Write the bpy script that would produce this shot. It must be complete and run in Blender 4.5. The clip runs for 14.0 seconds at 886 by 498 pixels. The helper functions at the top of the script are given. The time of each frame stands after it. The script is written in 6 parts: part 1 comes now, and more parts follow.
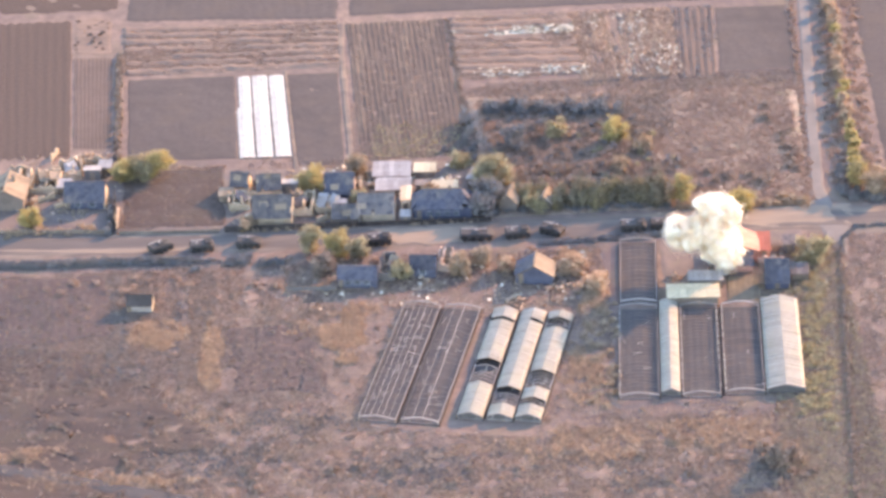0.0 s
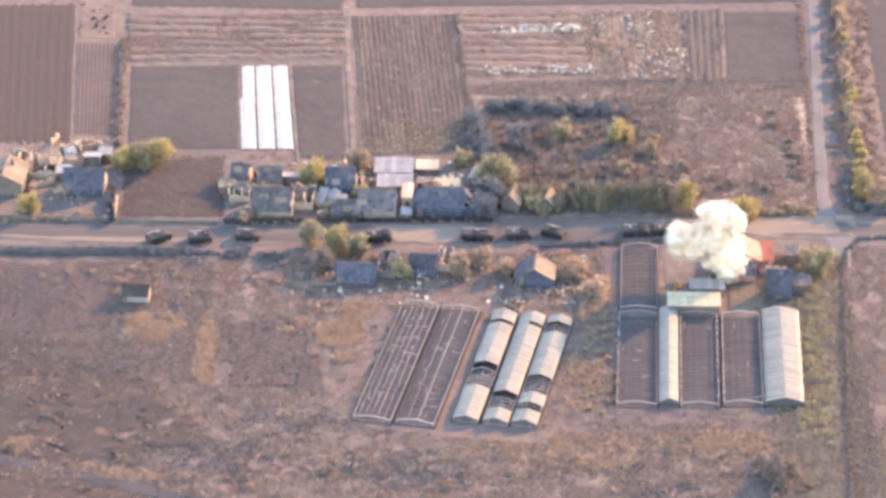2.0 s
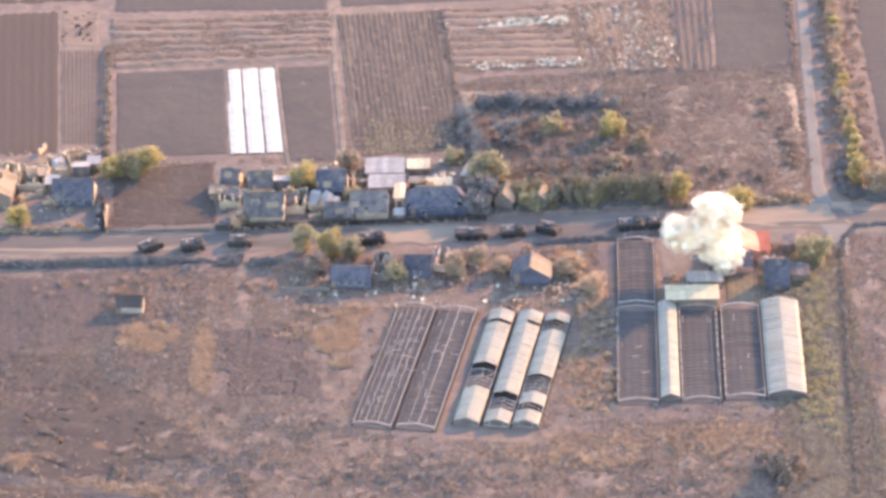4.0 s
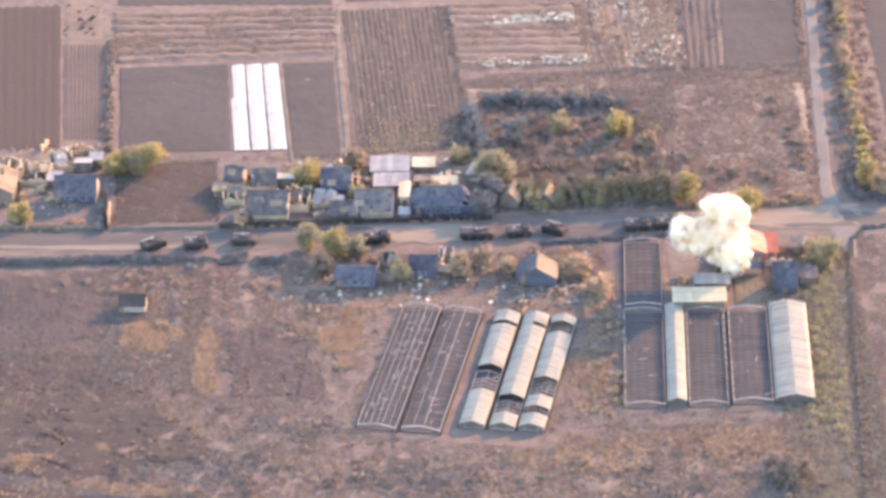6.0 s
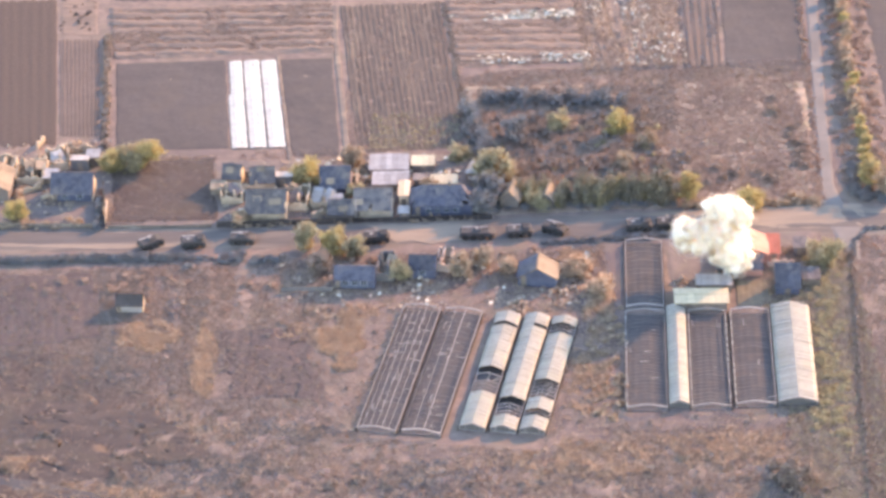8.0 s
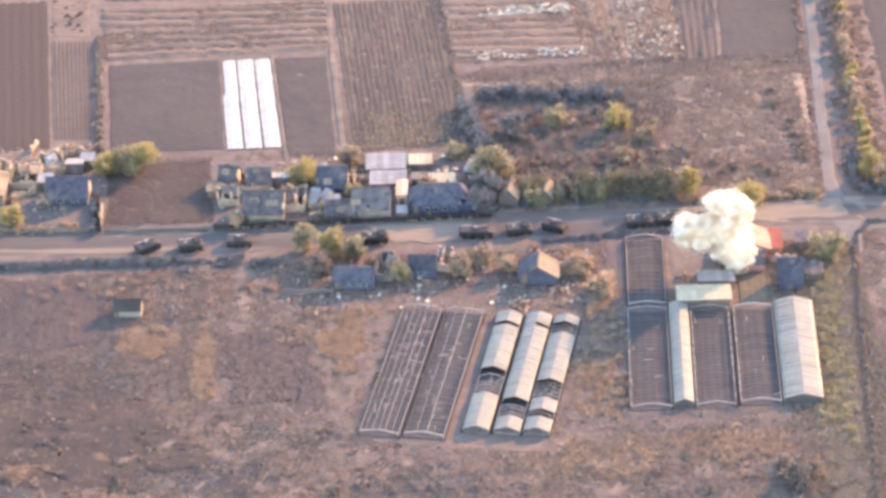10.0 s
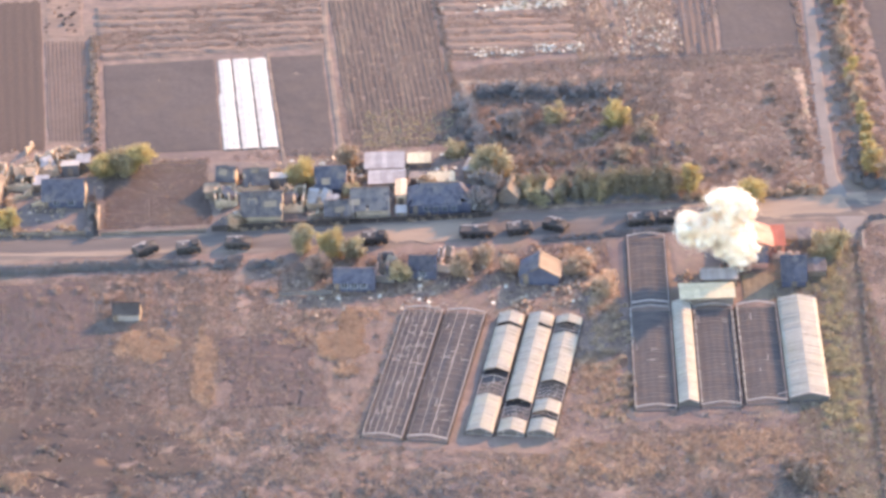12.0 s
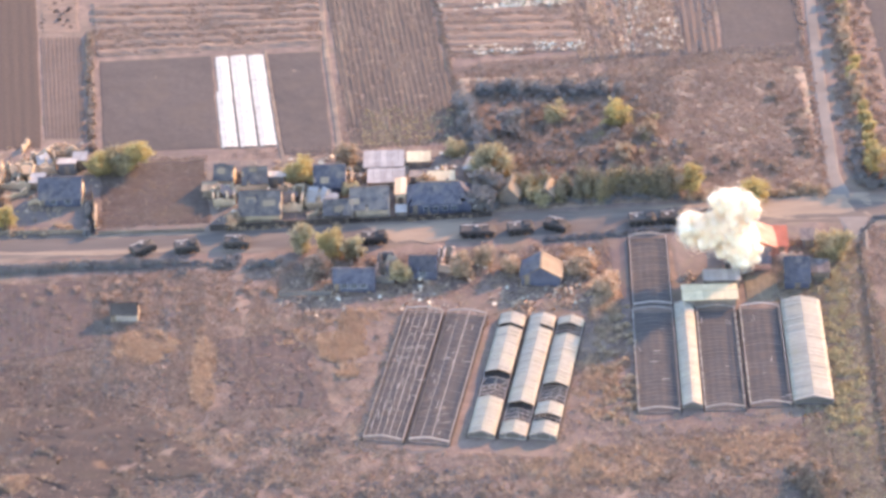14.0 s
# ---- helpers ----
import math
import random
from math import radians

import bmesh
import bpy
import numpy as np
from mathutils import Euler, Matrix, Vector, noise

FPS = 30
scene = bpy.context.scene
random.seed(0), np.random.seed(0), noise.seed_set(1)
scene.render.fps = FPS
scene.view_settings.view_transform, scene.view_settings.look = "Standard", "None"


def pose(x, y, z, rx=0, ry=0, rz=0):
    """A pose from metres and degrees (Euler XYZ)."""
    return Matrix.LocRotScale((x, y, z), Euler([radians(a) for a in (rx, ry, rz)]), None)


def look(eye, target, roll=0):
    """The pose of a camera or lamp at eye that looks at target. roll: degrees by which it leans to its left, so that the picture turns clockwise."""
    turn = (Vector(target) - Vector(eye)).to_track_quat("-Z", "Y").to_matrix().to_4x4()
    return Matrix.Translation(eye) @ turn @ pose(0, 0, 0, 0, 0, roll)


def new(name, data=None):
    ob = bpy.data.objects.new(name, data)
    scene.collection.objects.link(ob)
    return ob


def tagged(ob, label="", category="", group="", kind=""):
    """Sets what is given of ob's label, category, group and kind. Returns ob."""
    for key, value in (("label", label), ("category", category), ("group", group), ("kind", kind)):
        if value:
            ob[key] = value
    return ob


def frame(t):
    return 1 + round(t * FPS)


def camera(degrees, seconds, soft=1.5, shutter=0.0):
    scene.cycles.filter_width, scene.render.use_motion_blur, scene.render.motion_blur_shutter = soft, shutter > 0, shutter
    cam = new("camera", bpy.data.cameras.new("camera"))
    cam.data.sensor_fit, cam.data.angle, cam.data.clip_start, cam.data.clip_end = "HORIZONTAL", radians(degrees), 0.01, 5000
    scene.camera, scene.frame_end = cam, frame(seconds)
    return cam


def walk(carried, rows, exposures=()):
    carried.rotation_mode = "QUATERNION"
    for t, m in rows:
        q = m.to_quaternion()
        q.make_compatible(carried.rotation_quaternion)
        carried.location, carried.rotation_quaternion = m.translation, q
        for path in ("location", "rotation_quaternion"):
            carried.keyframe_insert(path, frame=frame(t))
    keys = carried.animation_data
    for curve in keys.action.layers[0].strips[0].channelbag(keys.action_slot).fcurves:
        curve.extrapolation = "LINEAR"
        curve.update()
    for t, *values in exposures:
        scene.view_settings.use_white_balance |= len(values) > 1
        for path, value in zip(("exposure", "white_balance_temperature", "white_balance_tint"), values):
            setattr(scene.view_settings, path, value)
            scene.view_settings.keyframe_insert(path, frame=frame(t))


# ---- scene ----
cam = camera(16.0, 14.0, soft=3.4)
PATH = [
    (0, 0.00, -475.13, 292.30, 58.369, 2.385, -1.468),
    (0.5, -0.24, -473.73, 292.56, 58.263, 2.385, -1.500),
    (0.6, -0.29, -473.45, 292.61, 58.249, 2.305, -1.462),
    (0.7, -0.34, -473.17, 292.66, 58.249, -1.610, 0.953),
    (0.8, -0.40, -472.89, 292.71, 58.167, -3.788, 2.331),
    (0.9, -0.45, -472.61, 292.76, 58.165, -3.343, 2.044),
    (1, -0.50, -472.33, 292.81, 58.158, -2.805, 1.697),
    (1.5, -0.78, -470.94, 293.04, 58.105, -0.025, -0.069),
    (2, -1.08, -469.56, 293.25, 57.998, 0.740, -0.589),
    (2.5, -1.40, -468.19, 293.46, 57.897, 1.395, -1.051),
    (3, -1.73, -466.82, 293.65, 57.794, 1.879, -1.398),
    (5.5, -3.70, -460.12, 294.39, 57.347, 2.229, -1.896),
    (6, -4.15, -458.81, 294.50, 57.271, 1.814, -1.686),
    (6.5, -4.62, -457.50, 294.59, 57.195, 1.763, -1.722),
    (7, -5.11, -456.20, 294.67, 57.101, 1.972, -1.925),
    (7.5, -5.62, -454.91, 294.73, 57.029, 1.655, -1.784),
    (8, -6.15, -453.63, 294.79, 56.950, 1.550, -1.793),
    (10.5, -9.06, -447.34, 294.84, 56.561, 2.224, -2.642),
    (11, -9.71, -446.10, 294.81, 56.492, 2.290, -2.768),
    (11.5, -10.37, -444.88, 294.76, 56.414, 2.514, -3.004),
    (12, -11.05, -443.66, 294.71, 56.349, 2.373, -3.023),
    (12.5, -11.74, -442.45, 294.63, 56.293, 2.394, -3.132),
    (13, -12.46, -441.25, 294.55, 56.213, 2.650, -3.401),
    (13.5, -13.20, -440.05, 294.45, 56.163, 2.231, -3.224),
    (14, -13.95, -438.87, 294.34, 56.107, 2.080, -3.229),
]
walk(cam, [(r[0], pose(*r[1:])) for r in PATH], [(0, 2.53, 9500, 24), (14, 2.53, 9500, 24)])

# ---- light: low autumn sun from behind on the right, clear sky ----
SUN_EL, SUN_AZ = radians(22), math.atan2(0.77, 0.64)
world = bpy.data.worlds.new("sky")
scene.world = world
world.use_nodes = True
wn = world.node_tree
sky = wn.nodes.new("ShaderNodeTexSky")
sky.sky_type, sky.sun_disc, sky.sun_elevation, sky.sun_rotation = "NISHITA", False, SUN_EL, SUN_AZ
sky.air_density, sky.dust_density, sky.ozone_density = 1.1, 0.2, 5.0
wn.nodes["Background"].inputs["Strength"].default_value = 0.15
wn.links.new(sky.outputs[0], wn.nodes["Background"].inputs[0])
sun = new("sun", bpy.data.lights.new("sun", "SUN"))
sun.data.energy, sun.data.angle, sun.data.color = 2.0, radians(2.0), (0.71, 0.455, 0.245)
toward = Vector((math.sin(SUN_AZ) * math.cos(SUN_EL), math.cos(SUN_AZ) * math.cos(SUN_EL), math.sin(SUN_EL)))
sun.matrix_world = look(toward * 300, (0, 0, 0))
rng = np.random.default_rng(7)


# ---- materials ----
def material(name, a, b, rough=0.9, fine=3.0, coarse=0.25, bump=0.0, each=0.0, island=0.0, c=None, stretch=(1, 1, 1), metal=0.0, through_light=0.0, inside=0.0, d=None):
    """Two colours mixed by fine and coarse noise (cycles a metre), a third in broad stains; each/island vary brightness piece by piece."""
    m = bpy.data.materials.new(name)
    m.use_nodes = True
    nt = m.node_tree
    n, ln = nt.nodes, nt.links.new
    bsdf = n["Principled BSDF"]
    geo = n.new("ShaderNodeNewGeometry")
    mp = n.new("ShaderNodeMapping")
    mp.inputs["Scale"].default_value = stretch
    ln(geo.outputs["Position"], mp.inputs[0])

    def cloud(scale, detail):
        t = n.new("ShaderNodeTexNoise")
        t.inputs["Scale"].default_value, t.inputs["Detail"].default_value, t.inputs["Roughness"].default_value = scale, detail, 0.62
        ln(mp.outputs[0], t.inputs["Vector"])
        return t.outputs[0]

    def ramp(src, lo, hi):
        r = n.new("ShaderNodeMapRange")
        r.inputs[1].default_value, r.inputs[2].default_value = lo, hi
        ln(src, r.inputs[0])
        return r.outputs[0]

    def mixed(fac, x, y, how="MIX"):
        k = n.new("ShaderNodeMix")
        k.data_type, k.blend_type = "RGBA", how
        for sock, v in ((k.inputs[0], fac), (k.inputs[6], x), (k.inputs[7], y)):
            if isinstance(v, tuple):
                sock.default_value = (*v, 1)
            elif isinstance(v, float):
                sock.default_value = v
            else:
                ln(v, sock)
        return k.outputs[2]

    f = cloud(fine, 5)
    col = mixed(ramp(f, 0.32, 0.68), a, b)
    col = mixed(ramp(cloud(coarse, 4), 0.46, 0.72), col, c or tuple(0.72 * v for v in a))
    if d:
        col = mixed(ramp(cloud(coarse * 2.6, 3), 0.5, 0.66), col, d)
    if each or island:
        src = n.new("ShaderNodeObjectInfo").outputs["Random"] if each else geo.outputs["Random Per Island"]
        amount = each or island
        r = n.new("ShaderNodeMapRange")
        r.inputs[3].default_value, r.inputs[4].default_value = 1 - amount, 1 + amount
        ln(src, r.inputs[0])
        k = n.new("ShaderNodeVectorMath")
        k.operation = "SCALE"
        ln(col, k.inputs[0])
        ln(r.outputs[0], k.inputs[3])
        col = k.outputs[0]
    ln(col, bsdf.inputs["Base Color"])
    bsdf.inputs["Roughness"].default_value, bsdf.inputs["Metallic"].default_value = rough, metal
    bsdf.inputs["Specular IOR Level"].default_value = 0.25
    if inside:
        bsdf.inputs["Subsurface Weight"].default_value, bsdf.inputs["Subsurface Scale"].default_value = 1.0, inside
        bsdf.inputs["Subsurface Radius"].default_value = (1.0, 0.95, 0.88)
    if bump:
        bp = n.new("ShaderNodeBump")
        bp.inputs["Strength"].default_value, bp.inputs["Distance"].default_value = 0.8, bump
        ln(f, bp.inputs["Height"])
        ln(bp.outputs[0], bsdf.inputs["Normal"])
    if through_light:
        tr = n.new("ShaderNodeBsdfTranslucent")
        ln(col, tr.inputs[0])
        mx = n.new("ShaderNodeMixShader")
        mx.inputs[0].default_value = through_light
        ln(bsdf.outputs[0], mx.inputs[1])
        ln(tr.outputs[0], mx.inputs[2])
        ln(mx.outputs[0], n["Material Output"].inputs[0])
    return m


M_GROUND = material("dry_meadow", (0.18, 0.13, 0.112), (0.315, 0.227, 0.18), fine=0.42, coarse=0.05, bump=0.22, c=(0.15, 0.117, 0.112), d=(0.205, 0.16, 0.122))
M_SCRUBLAND = material("scrub_soil", (0.354, 0.260, 0.195), (0.460, 0.336, 0.249), fine=0.6, coarse=0.08, bump=0.2, c=(0.283, 0.224, 0.177), d=(0.295, 0.249, 0.171))
M_YARD = material("yard_soil", (0.188, 0.149, 0.133), (0.253, 0.195, 0.166), fine=0.5, coarse=0.12, bump=0.1, c=(0.145, 0.123, 0.119), d=(0.220, 0.181, 0.144))
M_ASPHALT = material("worn_road", (0.122, 0.107, 0.100), (0.173, 0.147, 0.131), fine=0.4, coarse=0.045, bump=0.05, c=(0.104, 0.095, 0.093), d=(0.272, 0.222, 0.176), stretch=(0.16, 1.5, 1))
M_VERGE = material("sandy_verge", (0.171, 0.140, 0.119), (0.247, 0.192, 0.153), fine=0.5, coarse=0.06, bump=0.1, c=(0.136, 0.116, 0.106), d=(0.312, 0.242, 0.182), stretch=(0.3, 1.3, 1))
M_SAND = material("trodden_sand", (0.28, 0.215, 0.165), (0.36, 0.275, 0.205), fine=0.5, coarse=0.07, bump=0.06, c=(0.21, 0.168, 0.138), stretch=(0.3, 1.2, 1))
M_DIRT = material("dirt_track", (0.215, 0.19, 0.17), (0.265, 0.232, 0.205), fine=0.8, coarse=0.1, bump=0.06, c=(0.17, 0.152, 0.138))
M_PLOUGH = material("ploughed_soil", (0.094, 0.068, 0.057), (0.124, 0.089, 0.073), fine=1.5, coarse=0.06, bump=0.08, c=(0.106, 0.077, 0.064))
M_PLAIN = material("harrowed_soil", (0.099, 0.083, 0.078), (0.125, 0.104, 0.095), fine=1.0, coarse=0.05, bump=0.08, c=(0.087, 0.074, 0.070), d=(0.119, 0.096, 0.084))
M_FURROW = material("furrowed_soil", (0.140, 0.104, 0.088), (0.180, 0.132, 0.111), fine=1.2, coarse=0.07, bump=0.06, c=(0.124, 0.094, 0.078))
M_DARKFURROW = material("dark_furrows", (0.101, 0.081, 0.071), (0.136, 0.105, 0.088), fine=1.2, coarse=0.07, bump=0.08, c=(0.086, 0.071, 0.063), d=(0.163, 0.127, 0.101), stretch=(1.6, 0.25, 1))
M_STUBBLE = material("stubble_soil", (0.223, 0.157, 0.123), (0.294, 0.209, 0.162), fine=0.9, coarse=0.1, bump=0.14, c=(0.171, 0.131, 0.109), stretch=(0.35, 1.3, 1))
M_FALLOW = material("old_garden_soil", (0.104, 0.078, 0.073), (0.144, 0.107, 0.096), fine=0.7, coarse=0.12, bump=0.14, c=(0.089, 0.071, 0.070), stretch=(1.3, 0.4, 1))
M_BED = material("greenhouse_soil", (0.083, 0.079, 0.08), (0.112, 0.102, 0.099), fine=1.2, coarse=0.16, bump=0.08, c=(0.072, 0.069, 0.071), d=(0.12, 0.101, 0.092), stretch=(0.6, 1.5, 1))
M_WORN = material("worn_ground", (0.084, 0.064, 0.057), (0.116, 0.086, 0.074), fine=0.45, coarse=0.06, bump=0.15, c=(0.071, 0.055, 0.053), d=(0.103, 0.080, 0.064), stretch=(0.6, 1.4, 1))
M_GARDEN = material("grass_and_soil", (0.185, 0.15, 0.108), (0.24, 0.195, 0.135), fine=0.7, coarse=0.15, bump=0.12, c=(0.15, 0.125, 0.10))
M_FILM = material("white_film", (0.396, 0.376, 0.320), (0.307, 0.291, 0.251), rough=0.5, fine=1.6, coarse=0.3, bump=0.03, each=0.08, c=(0.348, 0.327, 0.251), through_light=0.12)
M_BEDFILM = material("bed_film", (0.60, 0.575, 0.50), (0.52, 0.495, 0.43), rough=0.6, fine=1.0, coarse=0.3, bump=0.10, c=(0.45, 0.425, 0.375))
# End film darkened to grey: the shade on the near ends is put in.
M_ENDFILM = material("shaded_end_film", (0.144, 0.138, 0.135), (0.102, 0.099, 0.096), rough=0.6, fine=1.4, coarse=0.4)
M_CREAM = material("cream_tarp", (0.70, 0.59, 0.40), (0.62, 0.51, 0.34), rough=0.6, fine=1.2, coarse=0.4, bump=0.03, each=0.12)
M_SCRAPS = material("pale_scraps", (0.70, 0.64, 0.52), (0.60, 0.54, 0.43), rough=0.7, fine=1.2, coarse=0.4, island=0.2)
M_PIPE = material("galvanised_pipe", (0.24, 0.215, 0.205), (0.18, 0.16, 0.15), rough=0.6, fine=4.0, coarse=0.5, each=0.15)
M_PALEPIPE = material("pale_frame", (0.47, 0.42, 0.385), (0.36, 0.325, 0.30), rough=0.7, fine=3.0, coarse=0.5, each=0.15)
# Whitewash and clay are kept dark: shade on the fronts is put in.
M_WHITEWALL = material("whitewash", (0.21, 0.195, 0.19), (0.165, 0.155, 0.15), rough=0.9, fine=1.5, coarse=0.4, bump=0.02)
M_TANWALL = material("clay_wall", (0.20, 0.168, 0.148), (0.26, 0.212, 0.18), rough=0.95, fine=1.3, coarse=0.4, bump=0.03)
# Blue sky-lit shade on house fronts, put into the wall colour.
M_SHADEWALL = material("shade_blue_wall", (0.085, 0.10, 0.145), (0.115, 0.13, 0.18), rough=0.9, fine=1.3, coarse=0.4, bump=0.02)
M_PINKWALL = material("pink_plaster", (0.60, 0.30, 0.23), (0.66, 0.36, 0.28), rough=0.9, fine=1.3, coarse=0.4, bump=0.02)
M_PINKROOF = material("salmon_roof", (0.66, 0.30, 0.22), (0.58, 0.24, 0.17), rough=0.6, fine=1.4, coarse=0.4, each=0.08)
M_REDROOF = material("red_roof", (0.48, 0.15, 0.10), (0.40, 0.12, 0.085), rough=0.65, fine=1.4, coarse=0.4, each=0.08)
M_SLATE = material("asbestos_slate", (0.118, 0.108, 0.112), (0.165, 0.148, 0.142), rough=0.85, fine=1.1, coarse=0.35, bump=0.05, each=0.22, c=(0.26, 0.21, 0.175), d=(0.085, 0.08, 0.09))
M_TANROOF = material("weathered_and_sunlit_roof", (0.30, 0.225, 0.165), (0.37, 0.28, 0.20), rough=0.9, fine=1.4, coarse=0.35, bump=0.02, each=0.2)
# Sheet roof whose blue-dark tone paints slopes turned from the sun.
M_SHADEROOF = material("shade_blue_sheet_roof", (0.075, 0.082, 0.108), (0.115, 0.117, 0.14), rough=0.8, fine=0.9, coarse=0.3, bump=0.06, each=0.3, c=(0.185, 0.16, 0.148), d=(0.058, 0.062, 0.082))
M_WHITEROOF = material("pale_sheet_roof", (0.457, 0.428, 0.406), (0.369, 0.343, 0.325), rough=0.6, fine=1.3, coarse=0.3, each=0.14, c=(0.273, 0.248, 0.229))
M_WOOD = material("grey_timber", (0.24, 0.19, 0.15), (0.31, 0.25, 0.20), rough=0.9, fine=3.0, coarse=0.5, each=0.2, bump=0.01)
# Board colour this dark has shade put into it.
M_SHADEBOARD = material("shade_dark_board", (0.065, 0.055, 0.052), (0.095, 0.08, 0.073), rough=0.95, fine=1.5, coarse=0.3, each=0.2)
M_GLASS = material("window_glass", (0.05, 0.06, 0.07), (0.07, 0.08, 0.09), rough=0.08, fine=1.0, coarse=0.3)
M_TRIM = material("pale_trim", (0.38, 0.43, 0.48), (0.32, 0.36, 0.41), rough=0.6, fine=2.0, coarse=0.5)
M_HULL = material("drab_hull", (0.055, 0.053, 0.054), (0.085, 0.078, 0.073), rough=0.7, fine=1.6, coarse=0.6, each=0.3, c=(0.05, 0.048, 0.047))
# Pale hull colour for tops and edges that catch the sun.
M_HULLTOP = material("sunlit_hull_top", (0.30, 0.28, 0.26), (0.38, 0.35, 0.32), rough=0.6, fine=1.6, coarse=0.6, each=0.2)
M_TYRE = material("tyre_rubber", (0.03, 0.03, 0.03), (0.05, 0.045, 0.04), rough=0.9, fine=2.0, coarse=0.6)
M_DRYGRASS = material("dry_grass", (0.40, 0.293, 0.24), (0.50, 0.368, 0.29), fine=0.5, coarse=0.07, island=0.3, c=(0.335, 0.25, 0.215), through_light=0.3)
M_RUSSET = material("russet_grass", (0.43, 0.315, 0.225), (0.51, 0.38, 0.27), fine=0.5, coarse=0.1, island=0.25, c=(0.36, 0.27, 0.205), through_light=0.25)
M_SCRUB = material("grey_scrub", (0.293, 0.230, 0.193), (0.368, 0.287, 0.236), fine=0.5, coarse=0.08, island=0.25, c=(0.299, 0.241, 0.207), through_light=0.25)
M_OLIVE = material("olive_leaves", (0.40, 0.35, 0.225), (0.49, 0.42, 0.265), fine=0.8, coarse=0.15, island=0.3, c=(0.37, 0.32, 0.23), through_light=0.35)
M_YELLOW = material("yellow_leaves", (0.56, 0.46, 0.22), (0.50, 0.415, 0.21), fine=0.8, coarse=0.15, island=0.2, c=(0.44, 0.37, 0.22), through_light=0.45)
M_BROWNLEAF = material("brown_leaves", (0.425, 0.322, 0.236), (0.529, 0.402, 0.287), fine=0.8, coarse=0.15, island=0.25, c=(0.380, 0.305, 0.236), through_light=0.3)
M_THICKET = material("dense_thicket", (0.207, 0.183, 0.140), (0.287, 0.244, 0.171), fine=0.5, coarse=0.12, island=0.2, c=(0.390, 0.311, 0.146), through_light=0.1)
# Bush and hedge shade is put into this dark colour; dark weeds share it.
M_SHADEPLANT = material("shade_dark_plants", (0.20, 0.20, 0.205), (0.26, 0.255, 0.255), fine=0.8, coarse=0.15, island=0.15, c=(0.24, 0.225, 0.21), through_light=0.12)
M_STRAW = material("sunlit_straw", (0.55, 0.395, 0.285), (0.64, 0.47, 0.34), fine=0.4, coarse=0.15, island=0.25, c=(0.46, 0.335, 0.25), through_light=0.3)
M_BARK = material("bark", (0.14, 0.11, 0.09), (0.20, 0.16, 0.13), fine=4.0, coarse=0.8, bump=0.02)
M_RUBBLE = material("rubble", (0.42, 0.32, 0.24), (0.52, 0.41, 0.31), fine=1.5, coarse=0.4, island=0.35, c=(0.3, 0.24, 0.2))
M_RUINS = material("ruined_clay", (0.552, 0.432, 0.312), (0.660, 0.516, 0.372), rough=0.95, fine=1.3, coarse=0.4, bump=0.03, each=0.2)
M_PALECLAY = material("pink_clay", (0.55, 0.40, 0.33), (0.63, 0.47, 0.38), rough=0.95, fine=1.3, coarse=0.4, bump=0.03, each=0.15)
M_SMOKE = material("white_smoke", (0.902, 0.800, 0.642), (0.893, 0.763, 0.586), rough=1.0, fine=0.5, coarse=0.15, bump=0.05, c=(0.865, 0.698, 0.512), inside=3.0)


# ---- mesh helpers ----
def smooth_noise(x, y, s, seed=0.0):
    return noise.fractal((x * s + seed, y * s - seed, seed), 1.0, 2.0, 3)


def part(name, bm, mat, parent=None, label=""):
    me = bpy.data.meshes.new(name)
    bm.to_mesh(me)
    bm.free()
    me.materials.append(mat)
    ob = new(name, me)
    if parent is not None:
        ob.parent = parent
    if label:
        tagged(ob, label)
    return ob


def shared(name, me, parent, m):
    ob = new(name, me)
    ob.parent = parent
    ob.matrix_basis = m
    return ob


def thing(name, m, label, category, group="", kind=""):
    ob = new(name)
    ob.matrix_basis = m
    return tagged(ob, label, category, group, kind)


def quick_mesh(name, verts, faces, mat, smooth=False):
    """A mesh from arrays: faces all triangles or all quads."""
    verts, faces = np.asarray(verts, np.float32), np.asarray(faces, np.int32)
    me = bpy.data.meshes.new(name)
    k = faces.shape[1]
    me.vertices.add(len(verts))
    me.vertices.foreach_set("co", verts.ravel())
    me.loops.add(faces.size)
    me.loops.foreach_set("vertex_index", faces.ravel())
    me.polygons.add(len(faces))
    me.polygons.foreach_set("loop_start", np.arange(0, faces.size, k, dtype=np.int32))
    me.update(calc_edges=True)
    me.validate()
    me.materials.append(mat)
    if smooth:
        me.polygons.foreach_set("use_smooth", np.ones(len(faces), bool))
    return me


def grid_faces(nu, nv):
    i = np.arange((nu - 1) * (nv - 1))
    a = (i // (nv - 1)) * nv + i % (nv - 1)
    return np.stack([a, a + nv, a + nv + 1, a + 1], 1)


def box(bm, x0, x1, y0, y1, z0, z1, bevel=0.0, taper=0.0):
    r = bmesh.ops.create_cube(bm, size=1, matrix=Matrix.LocRotScale(((x0 + x1) / 2, (y0 + y1) / 2, (z0 + z1) / 2), None, (x1 - x0, y1 - y0, z1 - z0)))
    if taper:
        for v in r["verts"]:
            if v.co.z > (z0 + z1) / 2:
                v.co.x = (x0 + x1) / 2 + (v.co.x - (x0 + x1) / 2) * (1 - taper)
                v.co.y = (y0 + y1) / 2 + (v.co.y - (y0 + y1) / 2) * (1 - taper)
    if bevel:
        bmesh.ops.bevel(bm, geom=list({e for v in r["verts"] for e in v.link_edges}), offset=bevel, segments=1, affect="EDGES")
    return bm


def a_box(*a, **k):
    return box(bmesh.new(), *a, **k)


